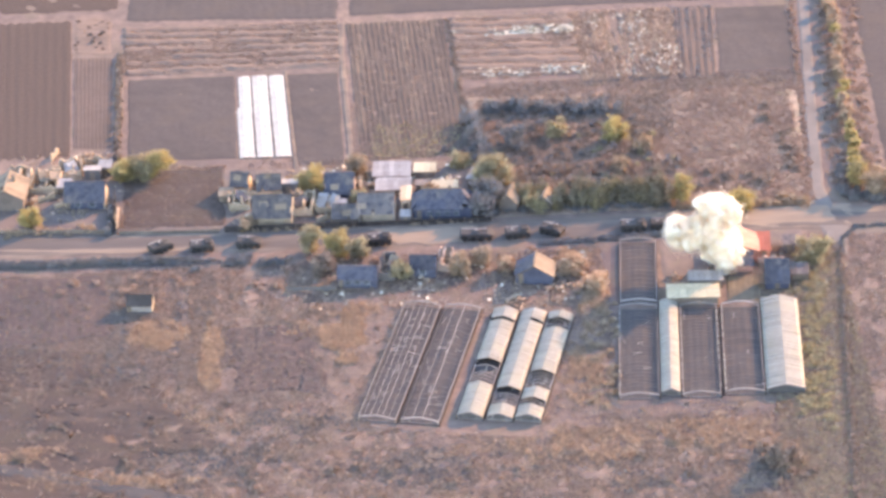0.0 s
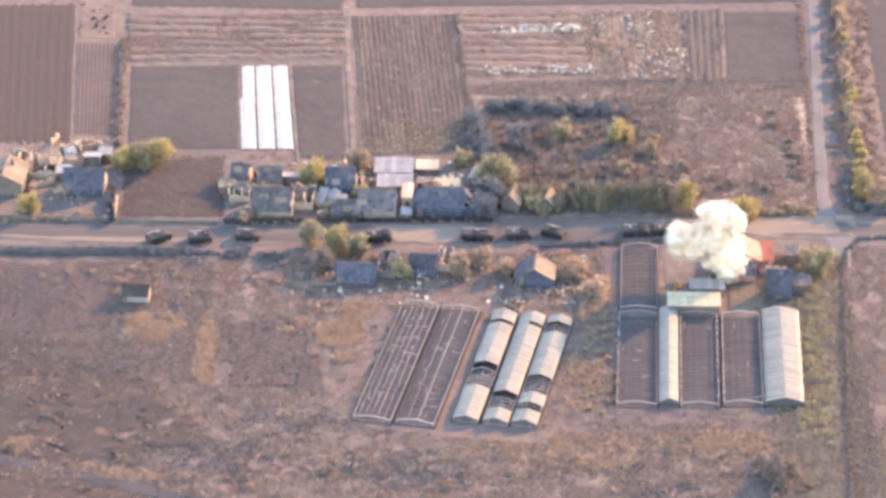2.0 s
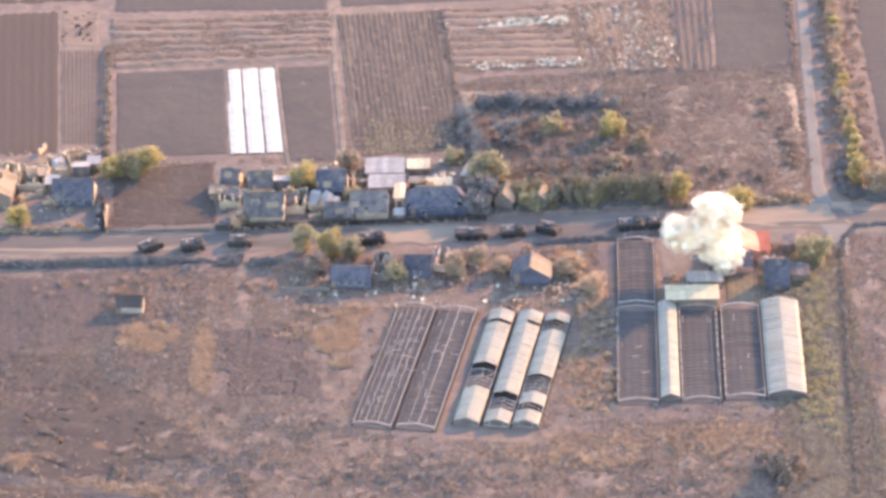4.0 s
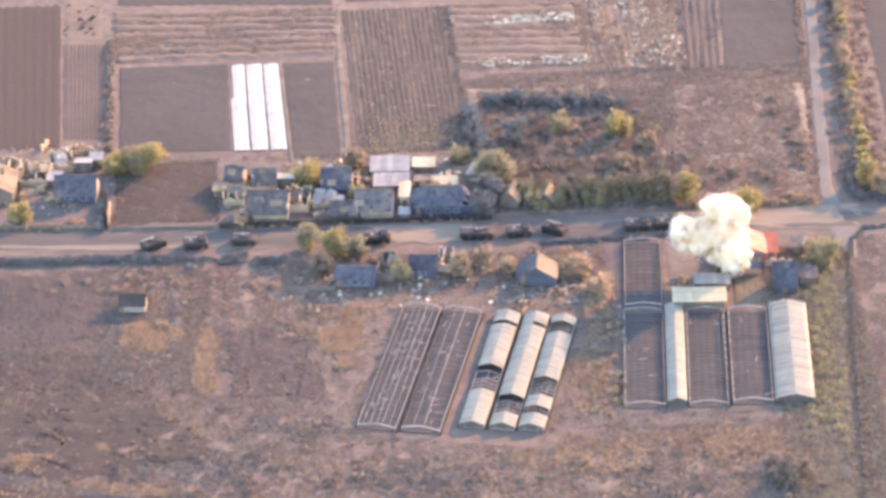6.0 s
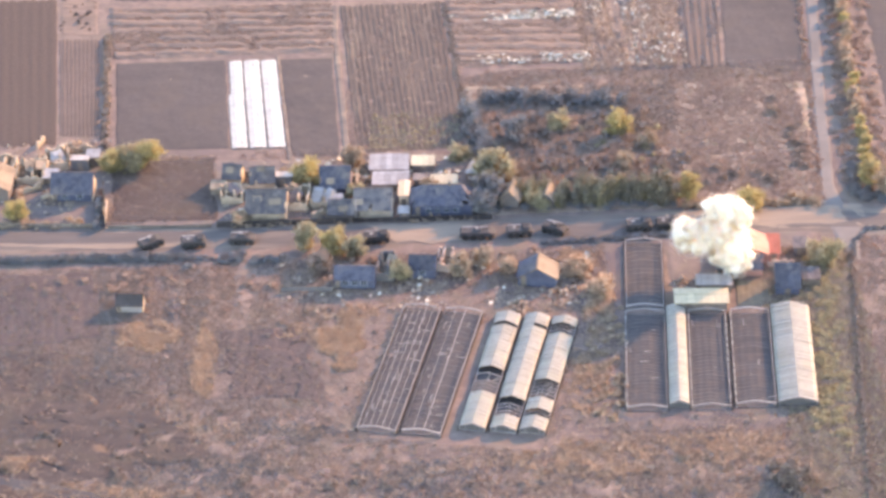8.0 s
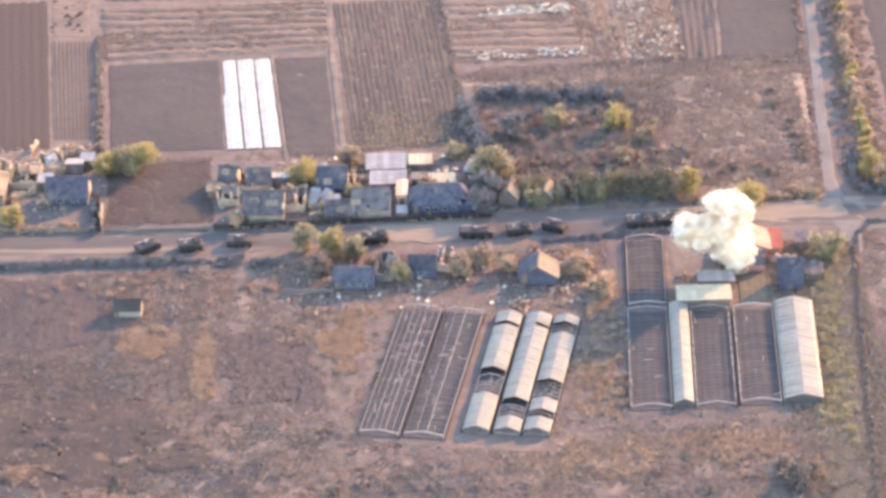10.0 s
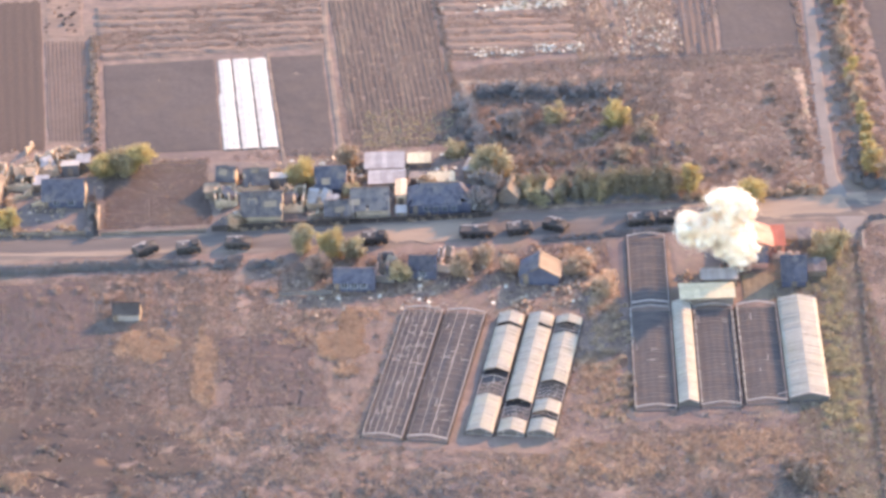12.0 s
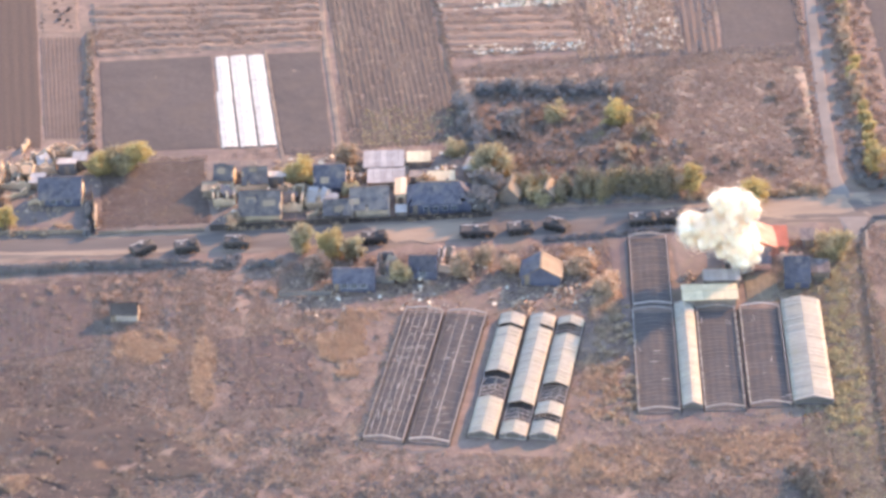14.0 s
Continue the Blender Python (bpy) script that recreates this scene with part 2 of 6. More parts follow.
def beam(bm, p, q, w, h=None):
    p, q = Vector(p), Vector(q)
    d = q - p
    m = Matrix.Translation((p + q) / 2) @ d.to_track_quat("Z", "Y").to_matrix().to_4x4() @ Matrix.Diagonal((w, h or w, d.length, 1))
    bmesh.ops.create_cube(bm, size=1, matrix=m)
    return bm


def a_beam(*a):
    return beam(bmesh.new(), *a)


def cylinder(bm, x, y, z, r, depth, axis="z", seg=12, r2=None):
    turn = {"z": pose(0, 0, 0), "y": pose(0, 0, 0, 90), "x": pose(0, 0, 0, 0, 90)}[axis]
    bmesh.ops.create_cone(bm, cap_ends=True, segments=seg, radius1=r, radius2=r if r2 is None else r2, depth=depth, matrix=Matrix.Translation((x, y, z)) @ turn)
    return bm


# ---- the ground: one sheet from under the village to the horizon ----
def axis_steps(lo, hi, step, far):
    inner = np.arange(lo, hi + step / 2, step)
    out = step * 1.35 ** np.arange(1, 30)
    out = np.cumsum(out)
    out = out[out < far]
    return np.concatenate([lo - out[::-1], inner, hi + out])


def rough_here(x, y):
    """How uneven the ground is: rough meadow in front, scrub behind the road, level elsewhere."""
    a = 1.0 if y < -1 else 0.0
    if 27 < x < 62 and -55 < y < 2:
        a = 0.0
    if -20 < x < 26 and -60 < y < -12:
        a = 0.25
    if (-80 < x < -55 and -27 < y < -1) or (-40 < x < -19 and -45 < y < -20):
        a = 0.0
    if 9 < x < 66 and 10 < y < 54:
        a = 1.0
    return a


gx, gy = axis_steps(-96, 96, 1.0, 4200), axis_steps(-86, 116, 1.0, 4200)
gv = []
for x in gx:
    for y in gy:
        z = 0.0
        if abs(x) < 100 and -90 < y < 118:
            z = rough_here(x, y) * (0.32 * smooth_noise(x, y, 0.28) + 0.20 * smooth_noise(x, y, 0.9, 5.0)) * 0.8 - 0.12 * rough_here(x, y)
        gv.append((x, y, z - 0.02))
ground = new("ground", quick_mesh("ground", gv, grid_faces(len(gx), len(gy)), M_GROUND, True))
tagged(ground, "dry autumn meadow and bare earth with tufts", "ground", kind="structure")


def patch(name, label, category, corners, mat, z=0.03, nu=2, nv=2, shape=None, kind="structure", wobble=0.0, dip=0.2):
    """A sheet over four corners (far left, far right, near right, near left), with rows or lumps by shape(u, v, width, depth); its rim dips into the ground."""
    a, b, c, d = (np.array(p, float) for p in corners)
    width, depth = np.linalg.norm(b - a), np.linalg.norm(d - a)
    verts = []
    for i in range(nu):
        u = i / (nu - 1)
        for j in range(nv):
            v = j / (nv - 1)
            uu, vv = u, v
            if wobble:
                uu += wobble / width * smooth_noise(v * depth, i, 0.15, 3.0) * (1 if i in (0, nu - 1) else 0.5)
                vv += wobble / depth * smooth_noise(u * width, j, 0.15, 9.0) * (1 if j in (0, nv - 1) else 0.5)
            p = (a * (1 - uu) + b * uu) * (1 - vv) + (d * (1 - uu) + c * uu) * vv
            rim = dip if i in (0, nu - 1) or j in (0, nv - 1) else 0.0
            verts.append((p[0], p[1], z + (shape(u * width, v * depth) if shape else 0.0) - rim))
    ob = new(name, quick_mesh(name, verts, grid_faces(nu, nv), mat, True))
    return tagged(ob, label, category, kind=kind)


def rows_along_y(pitch, height, lump=0.05):
    return lambda u, v: height * (0.5 + 0.5 * math.cos(2 * math.pi * u / pitch)) * (0.75 + 0.5 * smooth_noise(u, v, 0.12, 2.0)) + lump * smooth_noise(u, v, 0.6)


def rows_along_x(pitch, height, lump=0.05):
    return lambda u, v: height * (0.5 + 0.5 * math.cos(2 * math.pi * v / pitch)) * (0.7 + 0.8 * smooth_noise(u, v, 0.12, 4.0)) + lump * smooth_noise(u, v, 0.5)


def lumps(height):
    return lambda u, v: height * smooth_noise(u, v, 0.35, 7.0)


patch("ploughed_field", "dark brown ploughed field behind the village", "field", [(-150, 98), (-72.9, 97), (-68.8, 37), (-140, 40)], M_PLOUGH, nu=380, nv=20, shape=rows_along_y(1.9, 0.05), wobble=0.5)
patch("furrowed_plot", "narrow furrowed plot of tan soil", "field", [(-71.3, 79.6), (-63.6, 78.9), (-61.4, 41), (-68.5, 41.6)], M_FURROW, nu=90, nv=30, shape=rows_along_y(0.8, 0.09), wobble=0.4)
patch("fallow_plot", "pale fallow plot with scattered dark clods", "field", [(-72.7, 96.8), (-64.6, 96), (-63.6, 79.4), (-71.3, 80.1)], M_STUBBLE, nu=20, nv=30, shape=lumps(0.1), wobble=0.5)
patch("harrowed_plot", "smooth grey-brown harrowed plot", "field", [(-60.2, 69.2), (-38.9, 68.9), (-37.1, 35.2), (-58.3, 36.2)], M_PLAIN, nu=60, nv=60, shape=lumps(0.05), wobble=0.5)
patch("harrowed_plot", "smooth brown harrowed plot beside the film strips", "field", [(-29.2, 68.4), (-18.6, 68.2), (-17.3, 31), (-26.2, 32)], M_PLAIN, nu=40, nv=60, shape=lumps(0.06), wobble=0.4)
patch("furrowed_plot", "long brown plot with deep lengthwise furrows", "field", [(-17.3, 88.4), (2.2, 88.7), (5.2, 32.2), (-14.2, 32.0)], M_DARKFURROW, nu=230, nv=60, shape=rows_along_y(1.05, 0.10, 0.14), wobble=0.5)
patch("stubble_plot", "pinkish stubble plot in rough crosswise ridges", "field", [(-62.3, 90.6), (-18.8, 87.3), (-18.2, 69.6), (-60.4, 70.2)], M_STUBBLE, nu=110, nv=110, shape=rows_along_x(3.1, 0.34, 0.14), wobble=0.5)
patch("ploughed_field", "dark brown ploughed field far behind", "field", [(-140, 165), (-64, 160), (-63.0, 98.0), (-140, 99.5)], M_PLOUGH, nu=60, nv=40, shape=lumps(0.12), wobble=0.8)
patch("harrowed_plot", "grey-brown harrowed field far behind", "field", [(-63, 165), (-20, 160), (-18.4, 89.6), (-62, 93.0)], M_PLAIN, nu=60, nv=60, shape=rows_along_y(2.2, 0.08), wobble=0.8)
patch("harrowed_plot", "wide mauve-grey field far behind the beds", "field", [(-17.5, 160), (76.5, 160), (73.6, 90.0), (-17.2, 90.6)], M_PLAIN, nu=90, nv=60, shape=rows_along_x(2.6, 0.08), wobble=0.6)
patch("vegetable_beds", "crosswise vegetable beds with pale litter", "field", [(3.4, 88.4), (27.8, 88.2), (29.5, 62.2), (4.6, 64.4)], M_STUBBLE, nu=60, nv=90, shape=rows_along_x(3.0, 0.32, 0.12), wobble=0.4)
patch("vegetable_beds", "lengthwise beds of withered yellow crop", "field", [(28.2, 88.2), (48.2, 88.0), (46.8, 58.6), (29.8, 62.0)], M_STUBBLE, nu=90, nv=60, shape=rows_along_y(1.6, 0.14, 0.1), wobble=0.4)
patch("furrowed_plot", "brown plot with dark furrows", "field", [(48.6, 88.0), (56.2, 87.8), (54.3, 57.8), (47.1, 58.5)], M_FURROW, nu=60, nv=40, shape=rows_along_y(1.5, 0.16), wobble=0.4)
patch("harrowed_plot", "smooth mauve-grey plot beside the dirt road", "field", [(56.5, 87.8), (73.0, 87.4), (70.4, 54.6), (54.6, 57.6)], M_PLAIN, nu=40, nv=60, shape=lumps(0.05), wobble=0.4)
patch("harrowed_plot", "bare brown field past the roadside trees", "field", [(86, 160), (170, 150), (160, 12), (80.5, 16)], M_PLAIN, nu=60, nv=80, shape=lumps(0.1), wobble=0.6)
patch("fallow_plot", "old mauve-brown garden plot with faint lengthwise rows", "field", [(-86, -2.4), (-59.0, -3.4), (-57.0, -24.0), (-84, -26.5)], M_FALLOW, z=0.05, nu=70, nv=40, shape=rows_along_y(1.7, 0.06, 0.08), wobble=2.0)
patch("fallow_plot", "darker bare plot in the dry meadow", "field", [(-37.6, -21.4), (-22.6, -22.4), (-20.6, -43.6), (-36.4, -42.8)], M_FALLOW, z=0.02, nu=40, nv=50, shape=rows_along_y(1.7, 0.05, 0.08), wobble=4.0)
patch("bare_field", "dark reddish-brown bare field at the meadow's near edge", "field", [(-92, -60.0), (-64.0, -62.6), (-36, -75.0), (-80, -104)], M_PLOUGH, z=0.06, nu=40, nv=40, shape=lumps(0.2), wobble=1.2)
patch("worn_ground", "worn mauve-brown ground with sparse weeds", "field", [(-110, -20.0), (-60, -27.0), (-36, -58.0), (-110, -74.0)], M_WORN, z=0.03, nu=80, nv=60, shape=lumps(0.06), wobble=6.0)
patch("empty_yard", "bare grey-brown yard between two fences", "ground", [(-58.6, 34.0), (-40.2, 32.0), (-38.6, 11.0), (-57.8, 12.2)], M_WORN, z=0.15, nu=50, nv=30, shape=lambda u, v: 0.07 * smooth_noise(u, v * 2.5, 0.4, 7.0), wobble=0.8)
patch("scrubland", "overgrown waste plot of dry weeds", "ground", [(5.8, 54.8), (69.3, 51.8), (66.2, 10.2), (9.4, 9.8)], M_SCRUBLAND, z=0.16, nu=120, nv=90, shape=lambda u, v: 0.16 * smooth_noise(u, v, 0.3, 6.0) + 0.14 * smooth_noise(u, v, 0.9, 2.0) - 0.05, wobble=0.5)
patch("village_yards", "trodden brown yards between the houses", "ground", [(-140, 37), (-17.2, 31.0), (-16.2, 9.2), (-140, 12.2)], M_YARD, z=0.06, nu=140, nv=30, shape=lumps(0.05), wobble=0.3)
patch("village_yards", "trodden brown yards between the houses", "ground", [(-15.9, 31.4), (5.6, 31.2), (8.8, 8.8), (-15.6, 9.2)], M_YARD, z=0.06, nu=40, nv=30, shape=lumps(0.05), wobble=0.3)


def ribbon(name, label, category, pts, widths, mat, z, ragged=0.25, across=11, dip=0.2):
    """A road along a line of points, rounded between them, with ragged edges."""
    pts = [np.array(p, float) for p in pts]
    ends = [2 * pts[0] - pts[1]] + pts + [2 * pts[-1] - pts[-2]]
    line, wide = [], []
    for i in range(1, len(ends) - 2):
        p0, p1, p2, p3 = ends[i - 1:i + 3]
        n = max(4, int(np.linalg.norm(p2 - p1) / 1.5))
        for s in np.arange(n) / n:
            line.append(0.5 * (2 * p1 + (p2 - p0) * s + (2 * p0 - 5 * p1 + 4 * p2 - p3) * s * s + (3 * p1 - p0 - 3 * p2 + p3) * s ** 3))
            wide.append(widths[i - 1] * (1 - s) + widths[i] * s)
    verts = []
    for i, p in enumerate(line):
        d = line[min(i + 1, len(line) - 1)] - line[max(i - 1, 0)]
        side = np.array((d[1], -d[0])) / np.linalg.norm(d)
        for j in range(across):
            s = j / (across - 1) * 2 - 1
            w = wide[i] / 2 + ragged * smooth_noise(i * 0.8, 11.0 if s > 0 else 3.0, 0.35, 1.0)
            q = p + side * s * w
            verts.append((q[0], q[1], z - (dip if j in (0, across - 1) else 0.0)))
    ob = new(name, quick_mesh(name, verts, grid_faces(len(line), across), mat, True))
    return tagged(ob, label, category, kind="structure")


ribbon("road_verge", "sandy verge along the village road", "verge", [(-260, 16), (-140, 10.5), (-79, 8.2), (-34, 6.2), (7, 5.2), (32, 5.3), (62, 5.0), (90, 2.6), (240, -6)],
       [11, 11, 9.2, 8.6, 8.0, 7.6, 9.5, 10, 10], M_VERGE, 0.085, 1.0)
ribbon("road", "worn grey-brown village road with sandy edges", "road", [(-260, 15.5), (-140, 10), (-79, 7.7), (-34, 5.6), (7, 4.6), (32, 4.8), (62, 4.6), (90, 2.2), (240, -6.4)],
       [5.4] * 9, M_ASPHALT, 0.095, 0.8, dip=0.015)
ribbon("dirt_road", "pale dirt road between fields and trees", "road", [(80.2, 165), (74.7, 90), (70.7, 45), (68.4, 16), (67.8, 6)], [2.6, 2.4, 2.3, 2.6, 6.0], M_DIRT, 0.10, 0.3)
ribbon("farm_track", "narrow dirt track into the meadow", "track", [(69.6, 3), (69.6, -4), (69.6, -10)], [7.5, 3.0, 1.6], M_DIRT, 0.09, 0.3)
ribbon("farm_track", "dark rutted farm track across the meadow", "track", [(-120, -48), (-73, -60.7), (-45, -71), (-10, -84)], [3.0] * 4, M_BED, 0.10, 0.5)
ribbon("footpath", "pale footpath beside the film strips", "path", [(-29.2, 69), (-27.0, 38), (-25.6, 23.5)], [0.8, 0.8, 1.0], M_VERGE, 0.12, 0.15)
ribbon("footpath", "pale trodden path between two plots", "path", [(-18.4, 88), (-17.9, 68), (-16.0, 30)], [1.2, 1.1, 1.2], M_VERGE, 0.12, 0.2)
ribbon("footpath", "pale trodden path along a plot", "path", [(-61.6, 78), (-60.0, 36)], [0.9, 0.9], M_VERGE, 0.12, 0.2)
ribbon("wheel_track", "pale sandy wheel track on the road", "track", [(-100, 8.6), (-79, 6.6), (-56, 4.4), (-40, 4.2)], [0.3, 0.7, 1.7, 0.3], M_SAND, 0.105, 0.4, dip=0.015)
# This stretch paints the sunlit road between shadows in a paler colour.
patch("sand_patch", "pale sandy-toned stretch across the road", "ground", [(-13, 8.2), (6, 7.4), (4, 1.6), (-8, 2.2)], M_SAND, z=0.106, nu=30, nv=12, shape=lumps(0.002), wobble=1.4, dip=0.015)
patch("sand_patch", "pale sandy-toned stretch across the road", "ground", [(43, 8.4), (70, 8.8), (70, 2.6), (50, 3.0)], M_SAND, z=0.106, nu=30, nv=12, shape=lumps(0.002), wobble=1.4, dip=0.015)
patch("junction_apron", "wide sandy apron at the road junction", "ground", [(44, 8.6), (74, 9.5), (76, 0.5), (58, 1.2)], M_SAND, z=0.085, nu=30, nv=14, shape=lumps(0.02), wobble=1.6)
patch("farmyard", "bare sandy yard round the pink house", "ground", [(37.5, 1.0), (64, 1.2), (64, -12), (37.5, -14)], M_YARD, z=0.04, nu=40, nv=30, shape=lumps(0.03), wobble=0.6)
patch("grass_strip", "green-brown grass strip along the farm track", "ground", [(61.5, -2), (68.6, -3), (60.5, -84), (53.5, -84)], M_GARDEN, z=0.05, nu=30, nv=120, shape=lumps(0.05), wobble=1.4)


# ---- scattered plants: stuff ----
def blades(points, heights, widths, lean=0.5, per=4):
    """Upright pointed blades, a few to a tuft."""
    n = len(points)
    p = np.repeat(np.asarray(points, float), per, 0)
    h, w = np.repeat(heights, per), np.repeat(widths, per)
    k = n * per
    ang = rng.uniform(0, 2 * np.pi, k)
    off = rng.normal(0, 1, (k, 2)) * w[:, None] * 0.8
    tip = rng.normal(0, lean, (k, 2)) * h[:, None]
    hh = h * rng.uniform(0.6, 1.1, k)
    dx, dy = np.cos(ang) * w / 2, np.sin(ang) * w / 2
    bx, by, bz = p[:, 0] + off[:, 0], p[:, 1] + off[:, 1], p[:, 2] - 0.1
    v = np.empty((k, 3, 3))
    v[:, 0] = np.stack([bx - dx, by - dy, bz], 1)
    v[:, 1] = np.stack([bx + dx, by + dy, bz], 1)
    v[:, 2] = np.stack([bx + tip[:, 0], by + tip[:, 1], bz + hh], 1)
    return v.reshape(-1, 3), np.arange(k * 3).reshape(-1, 3)


KEEP_OUT = [(28.2, 58.6, -50.2, 1), (-110, 110, 0.5, 9.5), (63, 70, -12, 3)]


def clear_of(x, y):
    for x0, x1, y0, y1 in KEEP_OUT:
        if x0 < x < x1 and y0 < y < y1:
            return False
    # the slanting greenhouses in the meadow
    u, v = 0.978 * (x + 16) + 0.208 * -(y + 53.5), 0.208 * (x + 16) + 0.978 * (y + 53.5)
    return not (2.2 < u < 30.0 and 0.4 < v < 33.4)


def sow(name, label, category, area, count, mat, size, wide, seed, cut, scale=0.08, squash=1.0, per=4, z=0.0, gate=True, lean=1.0):
    x0, x1, y0, y1 = area
    pts = []
    xs, ys, odds = rng.uniform(x0, x1, count), rng.uniform(y0, y1, count), rng.uniform(0, 0.35, count)
    for x, y, o in zip(xs, ys, odds):
        if smooth_noise(x, y * squash, scale, seed) + o > cut and (not gate or clear_of(x, y)):
            pts.append((x, y, z))
    n = len(pts)
    v, f = blades(pts, rng.uniform(0.6, 1.3, n) * size * 0.7, rng.uniform(0.7, 1.3, n) * wide * 1.15, lean, per)
    return tagged(new(name, quick_mesh(name, v, f, mat)), label, category, kind="stuff")


sow("dry_grass", "pale dry grass tufts over the meadow", "grass", (-92, 92, -86, -1), 80000, M_DRYGRASS, 0.22, 0.32, 3.0, -0.22, scale=0.14)
sow("scrub", "low grey-brown scrub over the meadow", "scrub", (-92, 92, -86, -1), 40000, M_SCRUB, 0.24, 0.34, 17.0, 0.12, scale=0.16, squash=2.2)
sow("russet_weeds", "russet weeds in patches over the meadow", "weeds", (-80, 66, -84, -8), 26000, M_RUSSET, 0.26, 0.32, 31.0, 0.22, scale=0.18)
sow("dry_grass", "dry pale grass on the waste plot", "grass", (7, 67, 10.5, 53), 30000, M_DRYGRASS, 0.32, 0.36, 8.0, -0.5, scale=0.14, z=0.2, gate=False)
sow("dry_grass", "dry pale grass between the beds and the scrub", "grass", (4, 71, 50, 60), 7000, M_DRYGRASS, 0.35, 0.38, 71.0, -0.1, scale=0.12, squash=3.0, gate=False)
sow("scrub", "grey weeds between the beds and the scrub", "scrub", (4, 71, 50, 60), 4000, M_SCRUB, 0.4, 0.4, 77.0, 0.1, scale=0.12, squash=3.0, gate=False)
sow("russet_weeds", "russet weeds on the waste plot", "weeds", (20, 67, 10.5, 58), 3500, M_RUSSET, 0.35, 0.36, 81.0, 0.12, scale=0.12, z=0.1, gate=False)
sow("scrub", "grey scrub on the waste plot", "scrub", (7, 44, 10.5, 53), 5000, M_SCRUB, 0.6, 0.5, 21.0, 0.16, z=0.2, gate=False)
sow("dry_grass", "tufts of dry grass in the yards", "grass", (-92, 8, 10, 34), 9000, M_DRYGRASS, 0.25, 0.35, 13.0, 0.12, gate=False)
sow("scrub", "weeds in the yards", "scrub", (-92, 8, 10, 34), 5000, M_SCRUB, 0.4, 0.45, 41.0, 0.18, gate=False)
sow("dry_grass", "mauve dry grass on the empty yard", "grass", (-58, -40, 12, 33), 2600, M_SCRUB, 0.22, 0.36, 43.0, -0.1, scale=0.2, squash=2.5, z=0.16, gate=False)
sow("dry_grass", "pale dry grass on the empty yard", "grass", (-58, -40, 12, 33), 3400, M_DRYGRASS, 0.22, 0.34, 45.0, 0.1, scale=0.2, squash=2.5, z=0.16, gate=False)
sow("crop_litter", "withered yellow crop in the beds", "crop", (28.5, 48, 59.5, 88), 3600, M_DRYGRASS, 0.35, 0.3, 51.0, 0.12, scale=0.15, z=0.2, gate=False)
sow("green_weeds", "green weeds at the plot's lower end", "weeds", (-12, 4, 33, 46), 350, M_OLIVE, 0.3, 0.4, 61.0, 0.10, squash=0.3, z=0.15, gate=False)


sow("stubble", "pale stubble in rough rows", "stubble", (-61, -19, 71, 89), 7000, M_DRYGRASS, 0.3, 0.36, 91.0, 0.06, scale=0.3, squash=3.5, z=0.15, gate=False)
sow("stubble", "dark weeds between the stubble rows", "weeds", (-61, -19, 71, 89), 3000, M_SCRUB, 0.4, 0.4, 95.0, 0.14, scale=0.3, squash=3.5, z=0.1, gate=False)
sow("stubble", "pale litter of stalks on the crosswise beds", "stubble", (4.5, 29, 62, 88), 4000, M_DRYGRASS, 0.3, 0.34, 99.0, 0.06, scale=0.3, squash=3.5, z=0.15, gate=False)


for x0, x1, y0, y1, k in ((-61, -19, 71, 89, 1), (4.5, 29, 63, 88, 2)):
    sow("stubble", "pale straw swathes along the crosswise rows", "stubble", (x0, x1, y0, y1), 9000, M_STRAW, 0.2, 0.3, 150.0 + k, 0.2, scale=0.22, squash=7.0, z=0.1, gate=False)
    sow("stubble", "dark weedy lines along the crosswise rows", "weeds", (x0, x1, y0, y1), 7000, M_SHADEPLANT, 0.24, 0.34, 160.0 + k, 0.22, scale=0.22, squash=7.0, z=0.08, gate=False)
sow("crop_litter", "straw-coloured stalks along the lengthwise beds", "crop", (28.5, 48, 59.5, 88), 8000, M_STRAW, 0.28, 0.3, 171.0, 0.2, scale=0.4, squash=0.14, z=0.12, gate=False)
sow("crop_litter", "dark weeds along the lengthwise beds", "crop", (28.5, 56, 58.5, 88), 6000, M_SHADEPLANT, 0.28, 0.34, 175.0, 0.22, scale=0.4, squash=0.10, z=0.1, gate=False)
sow("crop_litter", "pale stalks along the long furrows", "crop", (-16.5, 3, 33, 88), 5000, M_DRYGRASS, 0.18, 0.26, 181.0, 0.26, scale=0.5, squash=0.08, z=0.12, gate=False)


sow("fallow_weeds", "thin mauve-grey weeds on the old plots", "weeds", (-86, -56, -27, -2), 4000, M_SCRUB, 0.22, 0.32, 111.0, -0.05, scale=0.12, squash=0.7, z=0.1, gate=False)
sow("fallow_weeds", "thin mauve-grey weeds on the old plots", "weeds", (-39, -20, -45, -20), 2400, M_SCRUB, 0.22, 0.32, 117.0, -0.05, scale=0.12, squash=0.7, z=0.1, gate=False)


sow("fallow_weeds", "dark weeds in long rows on the old garden ground", "weeds", (-92, -40, -40, -3), 16000, M_SCRUB, 0.24, 0.40, 121.0, 0.16, scale=0.42, squash=0.10, z=0.06, gate=False)
sow("fallow_weeds", "pale grass in long rows on the old garden ground", "weeds", (-92, -30, -44, -3), 14000, M_DRYGRASS, 0.26, 0.32, 127.0, 0.2, scale=0.42, squash=0.10, z=0.06, gate=False)
